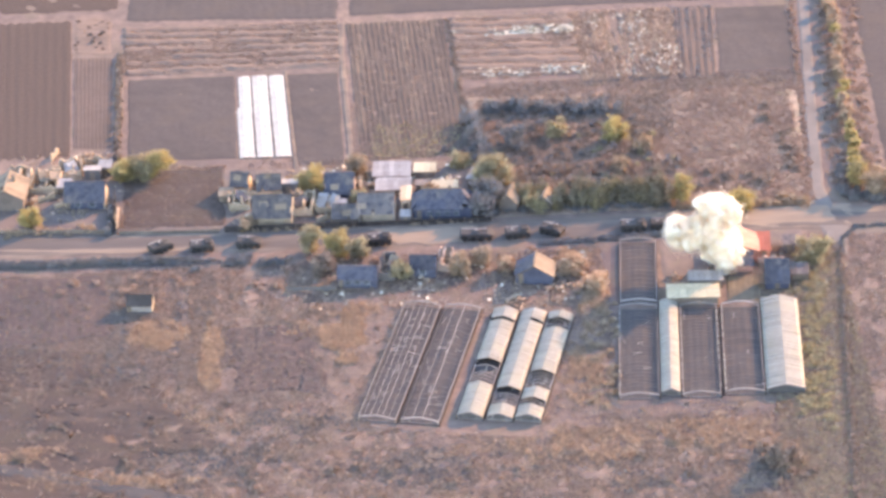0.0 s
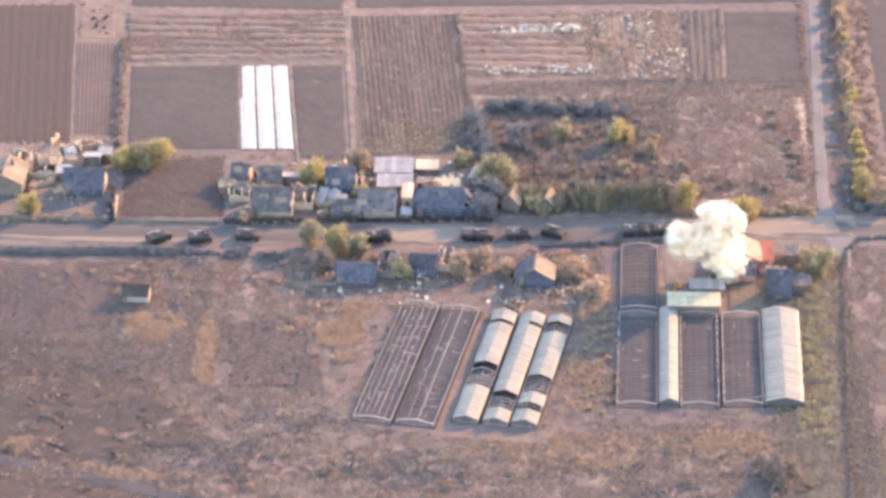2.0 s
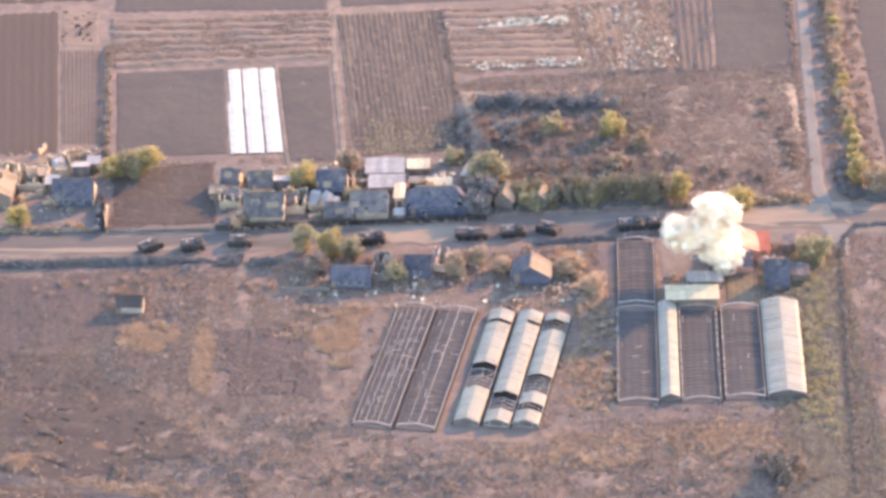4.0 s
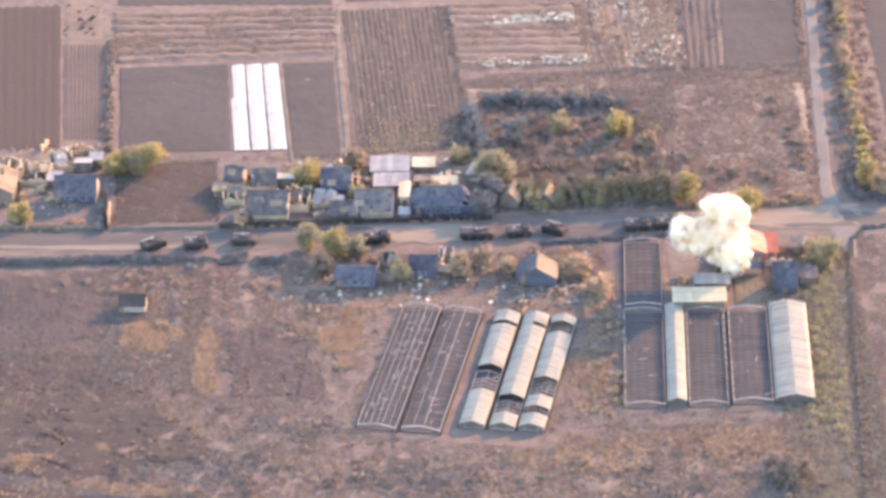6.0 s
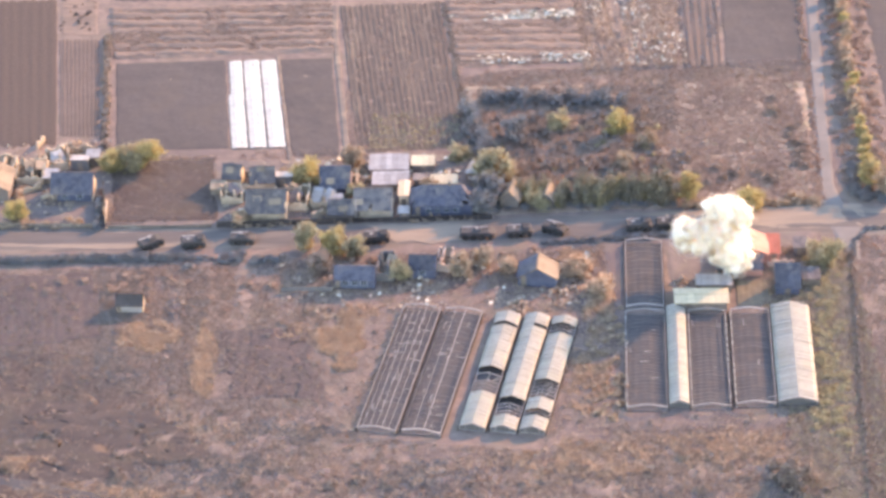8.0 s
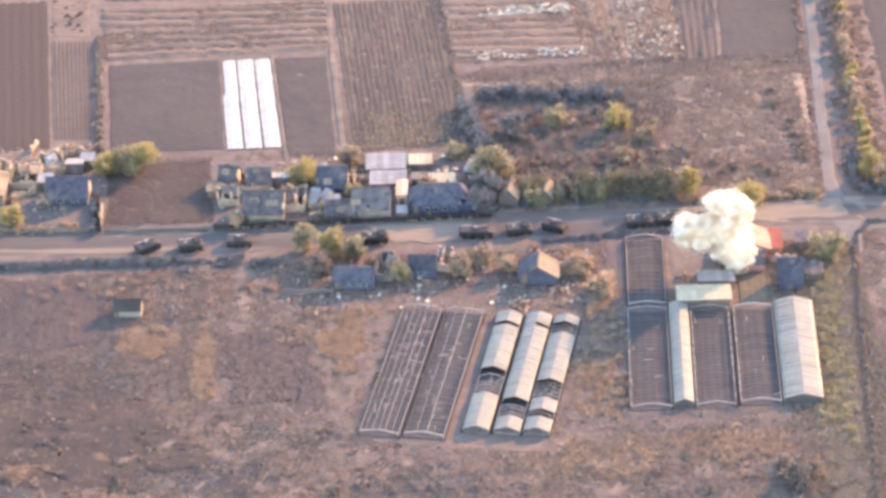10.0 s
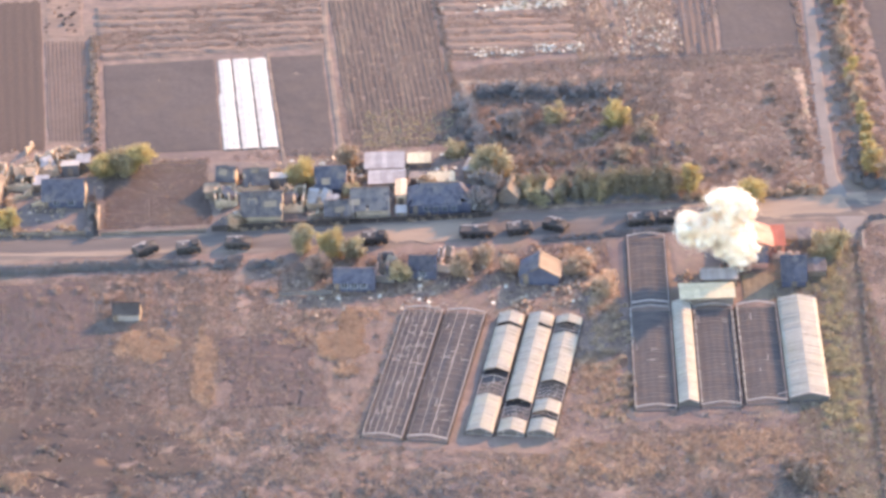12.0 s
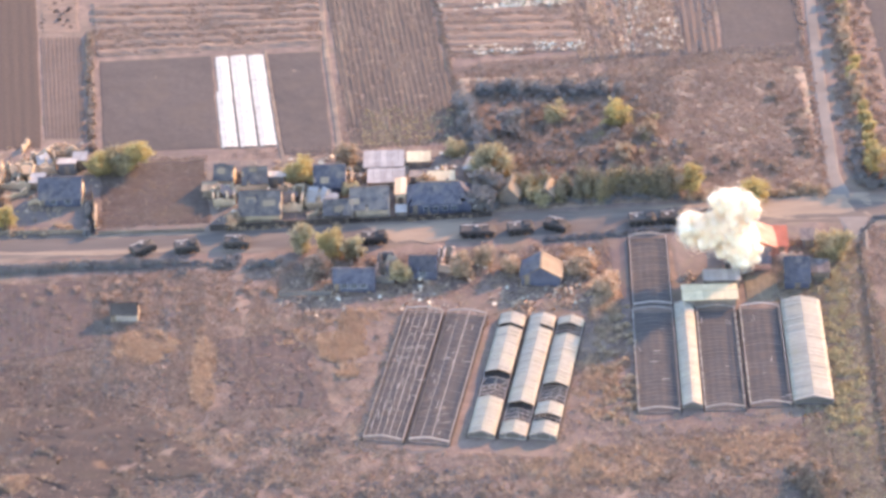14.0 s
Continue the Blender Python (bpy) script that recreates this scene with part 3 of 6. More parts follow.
for x in np.arange(-88, -44, 1.9):
    if rng.random() < 0.75:
        top, end = -4 - rng.uniform(0, 6), -26 - rng.uniform(0, 12)
        overgrown_row = [(x + 0.10 * (y + 4) * -0.1 + rng.normal(0, 0.22), y, 0.05) for y in np.arange(end, top, 0.16) if smooth_noise(x * 3, y, 0.25, 33.0) > -0.25]
        n = len(overgrown_row)
        if n > 20:
            v, f = blades(overgrown_row, rng.uniform(0.12, 0.26, n), rng.uniform(0.3, 0.5, n), 0.9, 4)
            tagged(new("weed_row", quick_mesh("weed_row", v, f, M_SHADEPLANT if rng.random() < 0.6 else M_DRYGRASS)), "faint row of dry weeds on old garden ground", "weeds", kind="stuff")
sow("dry_grass", "dark crosswise swathes over the near meadow", "grass", (-92, 56, -86, -52), 12000, M_SCRUB, 0.22, 0.42, 131.0, 0.18, scale=0.13, squash=5.0, z=0.03)
sow("dry_grass", "straw in crosswise swathes over the near meadow", "grass", (-92, 56, -86, -48), 12000, M_STRAW, 0.28, 0.26, 137.0, 0.26, scale=0.13, squash=5.0, z=0.03)


def overgrown(name, label, category, spots, mat, size, wide, per=4):
    """Weeds crowded in uneven oval spots: x, y, half width, half depth, count."""
    pts = []
    for x, y, rx, ry, n in spots:
        a, q = rng.uniform(0, 2 * np.pi, n), np.sqrt(rng.uniform(0, 1, n))
        for u, v in zip(q * np.cos(a), q * np.sin(a)):
            px, py = x + u * rx, y + v * ry
            if smooth_noise(px, py, 0.3, 12.0) + (1 - math.hypot(u, v)) > rng.uniform(0.0, 0.75) and clear_of(px, py):
                pts.append((px, py, 0.0))
    n = len(pts)
    v, f = blades(pts, rng.uniform(0.6, 1.3, n) * size, rng.uniform(0.7, 1.3, n) * wide, 0.5, per)
    return tagged(new(name, quick_mesh(name, v, f, mat)), label, category, kind="stuff")


overgrown("russet_weeds", "patches of sunlit russet weeds in the meadow", "weeds",
          [(-72, -57.5, 12, 2.2, 1700), (-50, -66, 10, 2.0, 600), (-49.3, -23.5, 5.4, 4.8, 4200), (-17.5, -26, 4.0, 9.5, 6000), (-40, -31, 2.2, 12, 2600), (-15, -19, 4, 4, 400), (22, -41, 3.5, 10, 1700), (20, -62, 12, 6, 2200), (42, -60, 12, 6, 2200), (24, -26, 2.0, 8, 300), (-62, -65, 10, 3, 500), (-24, -24, 4, 3, 300), (22.5, -6, 3.5, 5, 1500), (26, -16, 2.2, 9, 2200)], M_STRAW, 0.42, 0.30)
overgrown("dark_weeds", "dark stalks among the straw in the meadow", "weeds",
          [(-49.3, -23.5, 5.6, 5.0, 900), (-17.5, -26, 4.2, 9.8, 1300), (-40, -31, 2.4, 12, 700), (22, -41, 3.5, 10, 500), (20, -62, 12, 6, 800), (42, -60, 12, 6, 800), (-72, -57.5, 12, 2.4, 500)], M_SHADEPLANT, 0.3, 0.26)
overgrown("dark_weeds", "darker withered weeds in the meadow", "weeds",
          [(-66, -14, 12, 10, 900), (-58, -34, 14, 8, 1600), (-70, -20, 8, 10, 1200), (-40, -62, 16, 7, 1800), (-4, -66, 14, 6, 1300), (52, -70, 7, 6, 900), (-74, -48, 13, 8, 1500), (-50, -48, 12, 6, 900), (-26, -52, 10, 5, 700), (34, -72, 10, 6, 700)], M_SHADEPLANT, 0.24, 0.40)

def litter(name, label, area, count, mat, size, seed, cut, squash=1.0, z=0.3):
    """Flat scraps lying about, each a tilted four-cornered flake."""
    x0, x1, y0, y1 = area
    c = [(x, y, z) for x, y, o in zip(rng.uniform(x0, x1, count), rng.uniform(y0, y1, count), rng.uniform(0, 0.4, count)) if smooth_noise(x, y * squash, 0.12, seed) + o > cut]
    v, f = leaves(np.array(c), size, 0.3)
    return tagged(new(name, quick_mesh(name, v, f, mat)), label, "litter", kind="stuff")



def leaves(cloud, size, tilt=1.0):
    """Small tilted leaf sprays, a quad each."""
    n = len(cloud)
    a = rng.normal(0, 1, (n, 3)) * (1, 1, tilt)
    a /= np.linalg.norm(a, axis=1)[:, None]
    b = np.cross(a, rng.normal(0, 1, (n, 3)) * (tilt, tilt, 1))
    b /= np.linalg.norm(b, axis=1)[:, None]
    s = size * rng.uniform(0.6, 1.4, n)[:, None]
    c = np.asarray(cloud)
    v = np.stack([c - a * s * 0.5 - b * s * 0.2, c + a * s * 0.1 - b * s * 0.5, c + a * s * 0.6, c + b * s * 0.5], 1)
    return v.reshape(-1, 3), np.arange(n * 4).reshape(-1, 4)


def tree(x, y, h, r, mat, label, dense=1.0, squat=0.75, category="tree", base=0.05, size=0.34):
    """Tapered trunk, limbs and a crown of leaf sprays in uneven clumps."""
    r *= 1.25
    t = thing("tree" if category == "tree" else category, pose(x, y, 0), label, category)
    bm = bmesh.new()
    cylinder(bm, 0, 0, h * 0.3 - 0.1, 0.035 * h + 0.04, h * 0.6 + 0.2, seg=8, r2=0.015 * h)
    part("trunk", bm, M_BARK, t)
    clumps = []
    for i in range(rng.integers(18, 25)):
        ang, rad = rng.uniform(0, 2 * np.pi), r * rng.uniform(0.1, 0.9)
        zz = h * rng.uniform(base + 0.1, 0.88)
        c = np.array((math.cos(ang) * rad, math.sin(ang) * rad, zz))
        clumps.append((c, r * rng.uniform(0.26, 0.52)))
        part("limb", a_beam((0, 0, h * rng.uniform(0.2, 0.45)), tuple(c), 0.05 + 0.01 * h), M_BARK, t)
    cloud = []
    for c, cr in clumps:
        n = int((0.5 + 0.5 * dense) * (40 + 150 * cr * cr))
        q = rng.normal(0, 0.52, (n, 3)) * cr
        q[:, 2] *= squat
        cloud.append(c + q)
    cloud = np.concatenate(cloud)
    cloud[:, 2] = np.maximum(cloud[:, 2], h * base * 0.5)
    v, f = leaves(cloud, size)
    crown = new("crown", quick_mesh("crown", v, f, mat))
    crown.parent = t
    return t


def shrub_belt(name, label, category, spots, mat, size=0.4):
    """Uncounted shrubs grown together: each spot is x, y, height, radius, count."""
    cloud = []
    for x, y, h, r, n in spots:
        q = rng.normal(0, 1, (n, 3))
        q *= (rng.uniform(0.1, 1.0, n) ** 0.4 * rng.normal(0.92, 0.12, n) / np.linalg.norm(q, axis=1))[:, None]
        cloud.append(np.stack([x + q[:, 0] * r, y + q[:, 1] * r, np.abs(q[:, 2]) * h * rng.uniform(0.7, 1.0, n)], 1))
    v, f = leaves(np.concatenate(cloud), size)
    return tagged(new(name, quick_mesh(name, v, f, mat)), label, category, kind="stuff")


def belt(x0, y0, x1, y1, n, h, r, count, spread=0.8):
    out = []
    for i in range(n):
        s = (i + rng.uniform(0, 1)) / n
        k = rng.uniform(0.6, 1.25)
        out.append((x0 + (x1 - x0) * s + rng.normal(0, spread), y0 + (y1 - y0) * s + rng.normal(0, spread), h * k, r * k, int(count * k)))
    return out


litter("film_litter", "pale scraps of film along the beds", (4, 28, 79.4, 82.6), 520, M_SCRAPS, 0.6, 3.0, 0.1, 2.0)
litter("film_litter", "pale scraps of film along the beds", (6, 30, 62.5, 66), 260, M_SCRAPS, 0.55, 9.0, 0.05, 2.0)
litter("crop_litter", "pale yellow withered stalks in the beds", (28, 48, 60, 88), 800, M_STRAW, 0.46, 15.0, 0.2, 0.25)
litter("film_litter", "pale scraps among the withered beds", (30, 48, 60, 88), 420, M_SCRAPS, 0.5, 21.0, 0.1, 0.3)
litter("field_litter", "dark clods on the fallow plot", (-72, -65, 82, 95), 24, M_PLOUGH, 0.9, 25.0, -0.5, z=0.12)
litter("yard_litter", "pale scraps lying about the yards", (-80, -58, 20, 40), 160, M_RUBBLE, 0.6, 35.0, 0.0)
litter("yard_litter", "pale scraps lying about the yards", (-38, 6, 10, 30), 700, M_RUBBLE, 0.45, 37.0, 0.1)
litter("yard_litter", "broken pale boards and sheets between the houses", (-38, 6, 10, 30), 240, M_SCRAPS, 0.9, 47.0, 0.1, z=0.5)
litter("yard_litter", "pale scraps behind the houses in the meadow", (-28, 26, -18, -2), 700, M_RUBBLE, 0.45, 39.0, 0.05, z=0.25)
litter("yard_litter", "broken pale boards and sheets behind the meadow houses", (-24, 26, -19, -3), 120, M_SCRAPS, 0.7, 49.0, 0.1, z=0.3)


# ---- greenhouses ----
def profile(w, eave, ridge, s):
    """Height of the roof across the width, s from -1 to 1: low pitch, rounded shoulders."""
    return eave + (ridge - eave) * (1 - abs(s) ** 1.25)


def hoop_mesh(w, eave, ridge, thick, mat):
    bm = bmesh.new()
    t = thick / 2
    line = [(-w / 2, 0), (-w / 2, eave)] + [(k * w / 2, profile(w, eave, ridge, k)) for k in (-0.6, -0.25, 0, 0.25, 0.6)] + [(w / 2, eave), (w / 2, 0)]
    rings = []
    for i, (px, pz) in enumerate(line):
        k = 1 - t / (w / 2)
        ox, oz = px * k, pz - (t if 0 < i < len(line) - 1 else 0)
        rings.append([bm.verts.new(c) for c in ((px, -t, pz + (t if 0 < i < len(line) - 1 else 0)), (px, t, pz + (t if 0 < i < len(line) - 1 else 0)), (ox, t, oz), (ox, -t, oz))])
    for p, q in zip(rings, rings[1:]):
        for i in range(4):
            bm.faces.new((p[i], p[(i + 1) % 4], q[(i + 1) % 4], q[i]))
    bm.faces.new(rings[0])
    bm.faces.new(rings[-1][::-1])
    bmesh.ops.recalc_face_normals(bm, faces=bm.faces)
    me = bpy.data.meshes.new("hoop")
    bm.to_mesh(me)
    bm.free()
    me.materials.append(mat)
    return me


def film_mesh(w, eave, ridge, bay, sag, mat, side):
    """One bay of stretched film over half the roof, dipping between two hoops; side -1 or 1."""
    verts, nu, nv = [], 6, 5
    for i in range(nu):
        s = i / (nu - 1)
        for j in range(nv):
            v = j / (nv - 1)
            dip = sag * math.sin(math.pi * v) * (0.4 + 0.6 * s)
            verts.append((side * s * w / 2 * 1.01, (v - 0.5) * bay, profile(w, eave, ridge, s) + 0.09 - dip))
    for j in range(nv):
        verts.append((side * w / 2 * 1.02, (j / (nv - 1) - 0.5) * bay, 0.2))
    return quick_mesh("film_sheet", verts, grid_faces(nu + 1, nv), mat, True)


def greenhouse(x, y, yaw, w, length, eave, ridge, bay, label, group, covers=(), film=None, purlins=(), end_mat=None, hoop_mat=None, bed_rows=True, debris=0, hoop_thick=0.045, dashes=()):
    """x, y: middle of the near end; covers: stretches of the length (0 far, 1 near) that keep their film."""
    g = thing("greenhouse", pose(x, y, 0, 0, 0, yaw), label, "greenhouse", group)
    hoop_mat, end_mat = hoop_mat or M_PIPE, end_mat or M_PALEPIPE
    n = int(round(length / bay))
    bay = length / n
    hoop = hoop_mesh(w, eave, ridge, hoop_thick, hoop_mat)
    thick = hoop_mesh(w, eave, ridge, 0.17, end_mat)
    for i in range(n + 1):
        if i in (0, n):
            shared("end_hoop", thick, g, pose(0, i * bay, 0))
        elif rng.random() > 0.06:
            shared("hoop", hoop, g, pose(0, i * bay, rng.normal(0, 0.02), rng.normal(0, 1.2)))
    for s, t in purlins:
        part("purlin", a_beam((s * w / 2, 0, profile(w, eave, ridge, s) + 0.05), (s * w / 2, length, profile(w, eave, ridge, s) + 0.05), t), end_mat, g)
    for s in (-1, 1):
        part("side_rail", a_beam((s * w / 2, 0, 0.5), (s * w / 2, length, 0.5), 0.09), hoop_mat, g)
        # Added board: draws the shadow line between greenhouse and ground.
        part("base_board", a_box(s * (w / 2 + 0.16) - 0.09, s * (w / 2 + 0.16) + 0.09, -0.2, length + 0.2, -0.05, 0.34, 0.03), M_SHADEBOARD, g, "added dark board standing in for the shadow along the foot")
    verts = [((i / 40 - 0.5) * w * 0.98, j / 20 * length, 0.10 + (0.035 * (0.5 + 0.5 * math.cos(i / 40 * 10 * math.pi)) if bed_rows else 0) + 0.06 * smooth_noise(i * 0.3, j * 1.5, 0.8, x)) for i in range(41) for j in range(21)]
    bed = new("soil_bed", quick_mesh("soil_bed", verts, grid_faces(41, 21), M_BED, True))
    bed.parent = g
    for y0 in (0, length):
        bm = bmesh.new()
        for s in (-0.55, 0.55):
            beam(bm, (s * w / 2, y0, 0), (s * w / 2, y0, profile(w, eave, ridge, s)), 0.09)
        beam(bm, (-w / 2, y0, 0.12), (w / 2, y0, 0.12), 0.12)
        part("end_frame", bm, hoop_mat, g)
    if film:
        halves = {s: [film_mesh(w, eave, ridge, bay * 1.02, d, film, s) for d in (0.04, 0.08, 0.16)] for s in (-1, 1)}
        for i in range(n):
            at = 1 - (i + 0.5) / n
            for s in (-1, 1):
                if any(a <= at <= b and s in sides for a, b, sides in covers):
                    shared("film_sheet", halves[s][rng.integers(3)], g, pose(0, (i + 0.5) * bay, rng.normal(0, 0.015), rng.normal(0, 0.5), 0, rng.normal(0, 0.3)))
    if film:
        for y0 in (0.03, length - 0.03):
            bm = bmesh.new()
            ring = [(-w / 2 + 0.1, 0.0)] + [(k * w / 2 * 0.97, profile(w, eave, ridge, k) - 0.12) for k in (-1, -0.6, -0.25, 0, 0.25, 0.6, 1)] + [(w / 2 - 0.1, 0.0)]
            a = [bm.verts.new((px, y0 - 0.02, pz)) for px, pz in ring]
            b = [bm.verts.new((px, y0 + 0.02, pz)) for px, pz in ring]
            bm.faces.new(a)
            bm.faces.new(b[::-1])
            for i in range(len(ring)):
                bm.faces.new((a[i], b[i], b[(i + 1) % len(ring)], a[(i + 1) % len(ring)]))
            bmesh.ops.recalc_face_normals(bm, faces=bm.faces)
            part("end_sheet", bm, M_ENDFILM, g, "film across the end, grey for its shade")
    for s in dashes:
        for i in range(int(length / 2)):
            if rng.random() < 0.75:
                q = 2 * i + rng.uniform(0, 0.6)
                part("film_scrap", a_box(s * w / 2 - 0.14, s * w / 2 + 0.14, q, q + rng.uniform(0.6, 1.2), eave + 0.05, eave + 0.11), M_FILM, g, "white scrap of film along the eave")
    for i in range(debris):
        px, py = rng.uniform(-0.4, 0.4) * w, rng.uniform(0.02, 0.9) * length
        bm = bmesh.new()
        a, l = rng.choice([0, 90]) + rng.normal(0, 8), rng.uniform(0.5, 1.8)
        beam(bm, (px, py, eave - (0.35 if film else 0)), (px + l * math.cos(radians(a)), py + l * math.sin(radians(a)), eave + 0.1), 0.10, 0.05)
        part("film_scrap", bm, M_FILM if film else M_PALEPIPE, g, "torn pale strip of film")
    return g


BOTH = (-1, 1)
# row of five by the farmyard
S_YAW = -4.0
FARM, MEADOW = "greenhouses by the farmyard", "greenhouses in the meadow"
greenhouse(30.9, -49.8, S_YAW, 6.4, 27.0, 0.8, 1.35, 1.0, "uncovered greenhouse frame over dark soil beside the farmyard", FARM, purlins=((-1, 0.12), (1, 0.08)), debris=5, dashes=(-1,))
greenhouse(36.1, -49.3, S_YAW, 3.1, 27.4, 0.85, 1.5, 1.0, "narrow greenhouse covered in pale film", FARM, [(0, 1, BOTH)], M_FILM)
greenhouse(41.1, -50.2, S_YAW, 6.1, 26.8, 0.8, 1.35, 1.0, "uncovered greenhouse frame with scraps of film on its sides", FARM, purlins=((-1, 0.08), (1, 0.08)), debris=4, dashes=(-1, 1))
greenhouse(48.2, -50.0, S_YAW, 6.3, 26.4, 0.8, 1.35, 1.0, "uncovered greenhouse frame with white dashes along one side", FARM, purlins=((-1, 0.08), (1, 0.08)), debris=4, dashes=(-1,))
greenhouse(54.9, -50.0, S_YAW, 6.2, 27.0, 0.95, 1.75, 1.0, "broad greenhouse fully covered in white film", FARM, [(0, 1, BOTH)], M_FILM)
greenhouse(33.0, -21.2, S_YAW, 6.2, 20.0, 0.75, 1.2, 1.3, "shorter uncovered greenhouse frame reaching to the road", FARM, purlins=((-1, 0.1), (1, 0.1)))
# slanting row of five in the meadow
greenhouse(-12.1, -52.6, -13.6, 6.2, 34.8, 0.75, 1.25, 1.4, "bare greenhouse frame with pale lengthwise rails", MEADOW, purlins=((-1, 0.08), (-0.7, 0.05), (-0.35, 0.07), (0, 0.05), (0.3, 0.07), (0.65, 0.05), (1, 0.08)), debris=40)
greenhouse(-5.1, -53.8, -13.5, 6.2, 34.5, 0.75, 1.25, 1.4, "bare greenhouse frame over reddish soil", MEADOW, purlins=((-0.4, 0.05), (0.15, 0.09), (1, 0.09)), debris=18)
greenhouse(3.0, -53.2, -13.2, 4.1, 31.9, 0.8, 1.5, 1.0, "greenhouse in white film torn open near its middle", MEADOW, [(0, 0.08, BOTH), (0.14, 0.5, BOTH), (0.71, 1, BOTH)], M_FILM, debris=34, hoop_mat=M_PALEPIPE, hoop_thick=0.07, bed_rows=False)
greenhouse(7.8, -54.0, -13.2, 4.1, 31.9, 0.8, 1.5, 1.0, "greenhouse in white film torn open near one end", MEADOW, [(0, 0.75, (-1,)), (0, 0.08, (1,)), (0.11, 0.75, (1,)), (0.9, 1, BOTH)], M_FILM, debris=34, hoop_mat=M_PALEPIPE, hoop_thick=0.07, bed_rows=False)
greenhouse(12.4, -54.6, -13.2, 4.1, 31.3, 0.8, 1.5, 1.0, "greenhouse in white film with three torn gaps", MEADOW, [(0, 0.08, BOTH), (0.15, 0.57, BOTH), (0.74, 0.83, BOTH), (0.91, 1, BOTH)], M_FILM, debris=34, hoop_mat=M_PALEPIPE, hoop_thick=0.07, bed_rows=False)


# ---- white film over the beds ----
def film_strip(x0, x1, y0, y1, lean, label, join=0.6, narrow=0.0):
    """A bed under two overlapping film sheets, weighted down by a ragged ridge of soil."""
    t = thing("film_strip", pose(x0, y0, 0), label, "plastic film", "film strips on the beds")

    def edge(y):
        return lean * y + 0.13 * smooth_noise(y, x0, 1.6, 8.0)

    for va, vb, inset, lift in ((0.0, join + 0.015, 0.0, 0.0), (join - 0.015, 1.0, narrow, 0.02)):
        verts, nu, nv = [], 12, 48
        for i in range(nu):
            u = i / (nu - 1)
            for j in range(nv):
                y = (y1 - y0) * (va + (vb - va) * j / (nv - 1))
                x = inset + (x1 - x0 - inset) * u + edge(y) + 0.10 * smooth_noise(y, u * 3 + x0, 0.7, 4.0)
                y += 0.16 * smooth_noise(x, y, 1.4, 3.0) if j in (0, nv - 1) else 0.0
                verts.append((x, y, 0.06 + lift + 0.16 * math.sin(math.pi * u) ** 0.6 + 0.035 * math.cos(u * 18.0) + 0.06 * smooth_noise(x, y, 0.8)))
        sheet = new("sheet", quick_mesh("sheet", verts, grid_faces(nu, nv), M_BEDFILM, True))
        sheet.parent = t
    verts, n = [], 120
    for k, off in enumerate((-0.08, 0.10, 0.28)):
        for j in range(n):
            y = (y1 - y0) * j / (n - 1)
            verts.append((x1 - x0 + edge(y) + off + 0.10 * smooth_noise(y, x1, 1.1, 5.0), y, (0.03, 0.24, 0.03)[k] + (0.08 * smooth_noise(y, x1, 2.1, 6.0) if k == 1 else 0.0)))
    ridge = new("soil_ridge", quick_mesh("soil_ridge", verts, grid_faces(3, n), M_PLOUGH, True))
    ridge.parent = t
    return t


film_strip(-37.0, -34.05, 35.6, 67.4, -0.058, "white plastic film, narrower at its far end, over a bed", 0.6, 0.5)
film_strip(-33.75, -30.6, 35.5, 67.6, -0.062, "white plastic film stretched over a bed", 0.45)
film_strip(-30.3, -27.2, 35.4, 67.4, -0.068, "white plastic film with dark creases over a bed", 0.7)


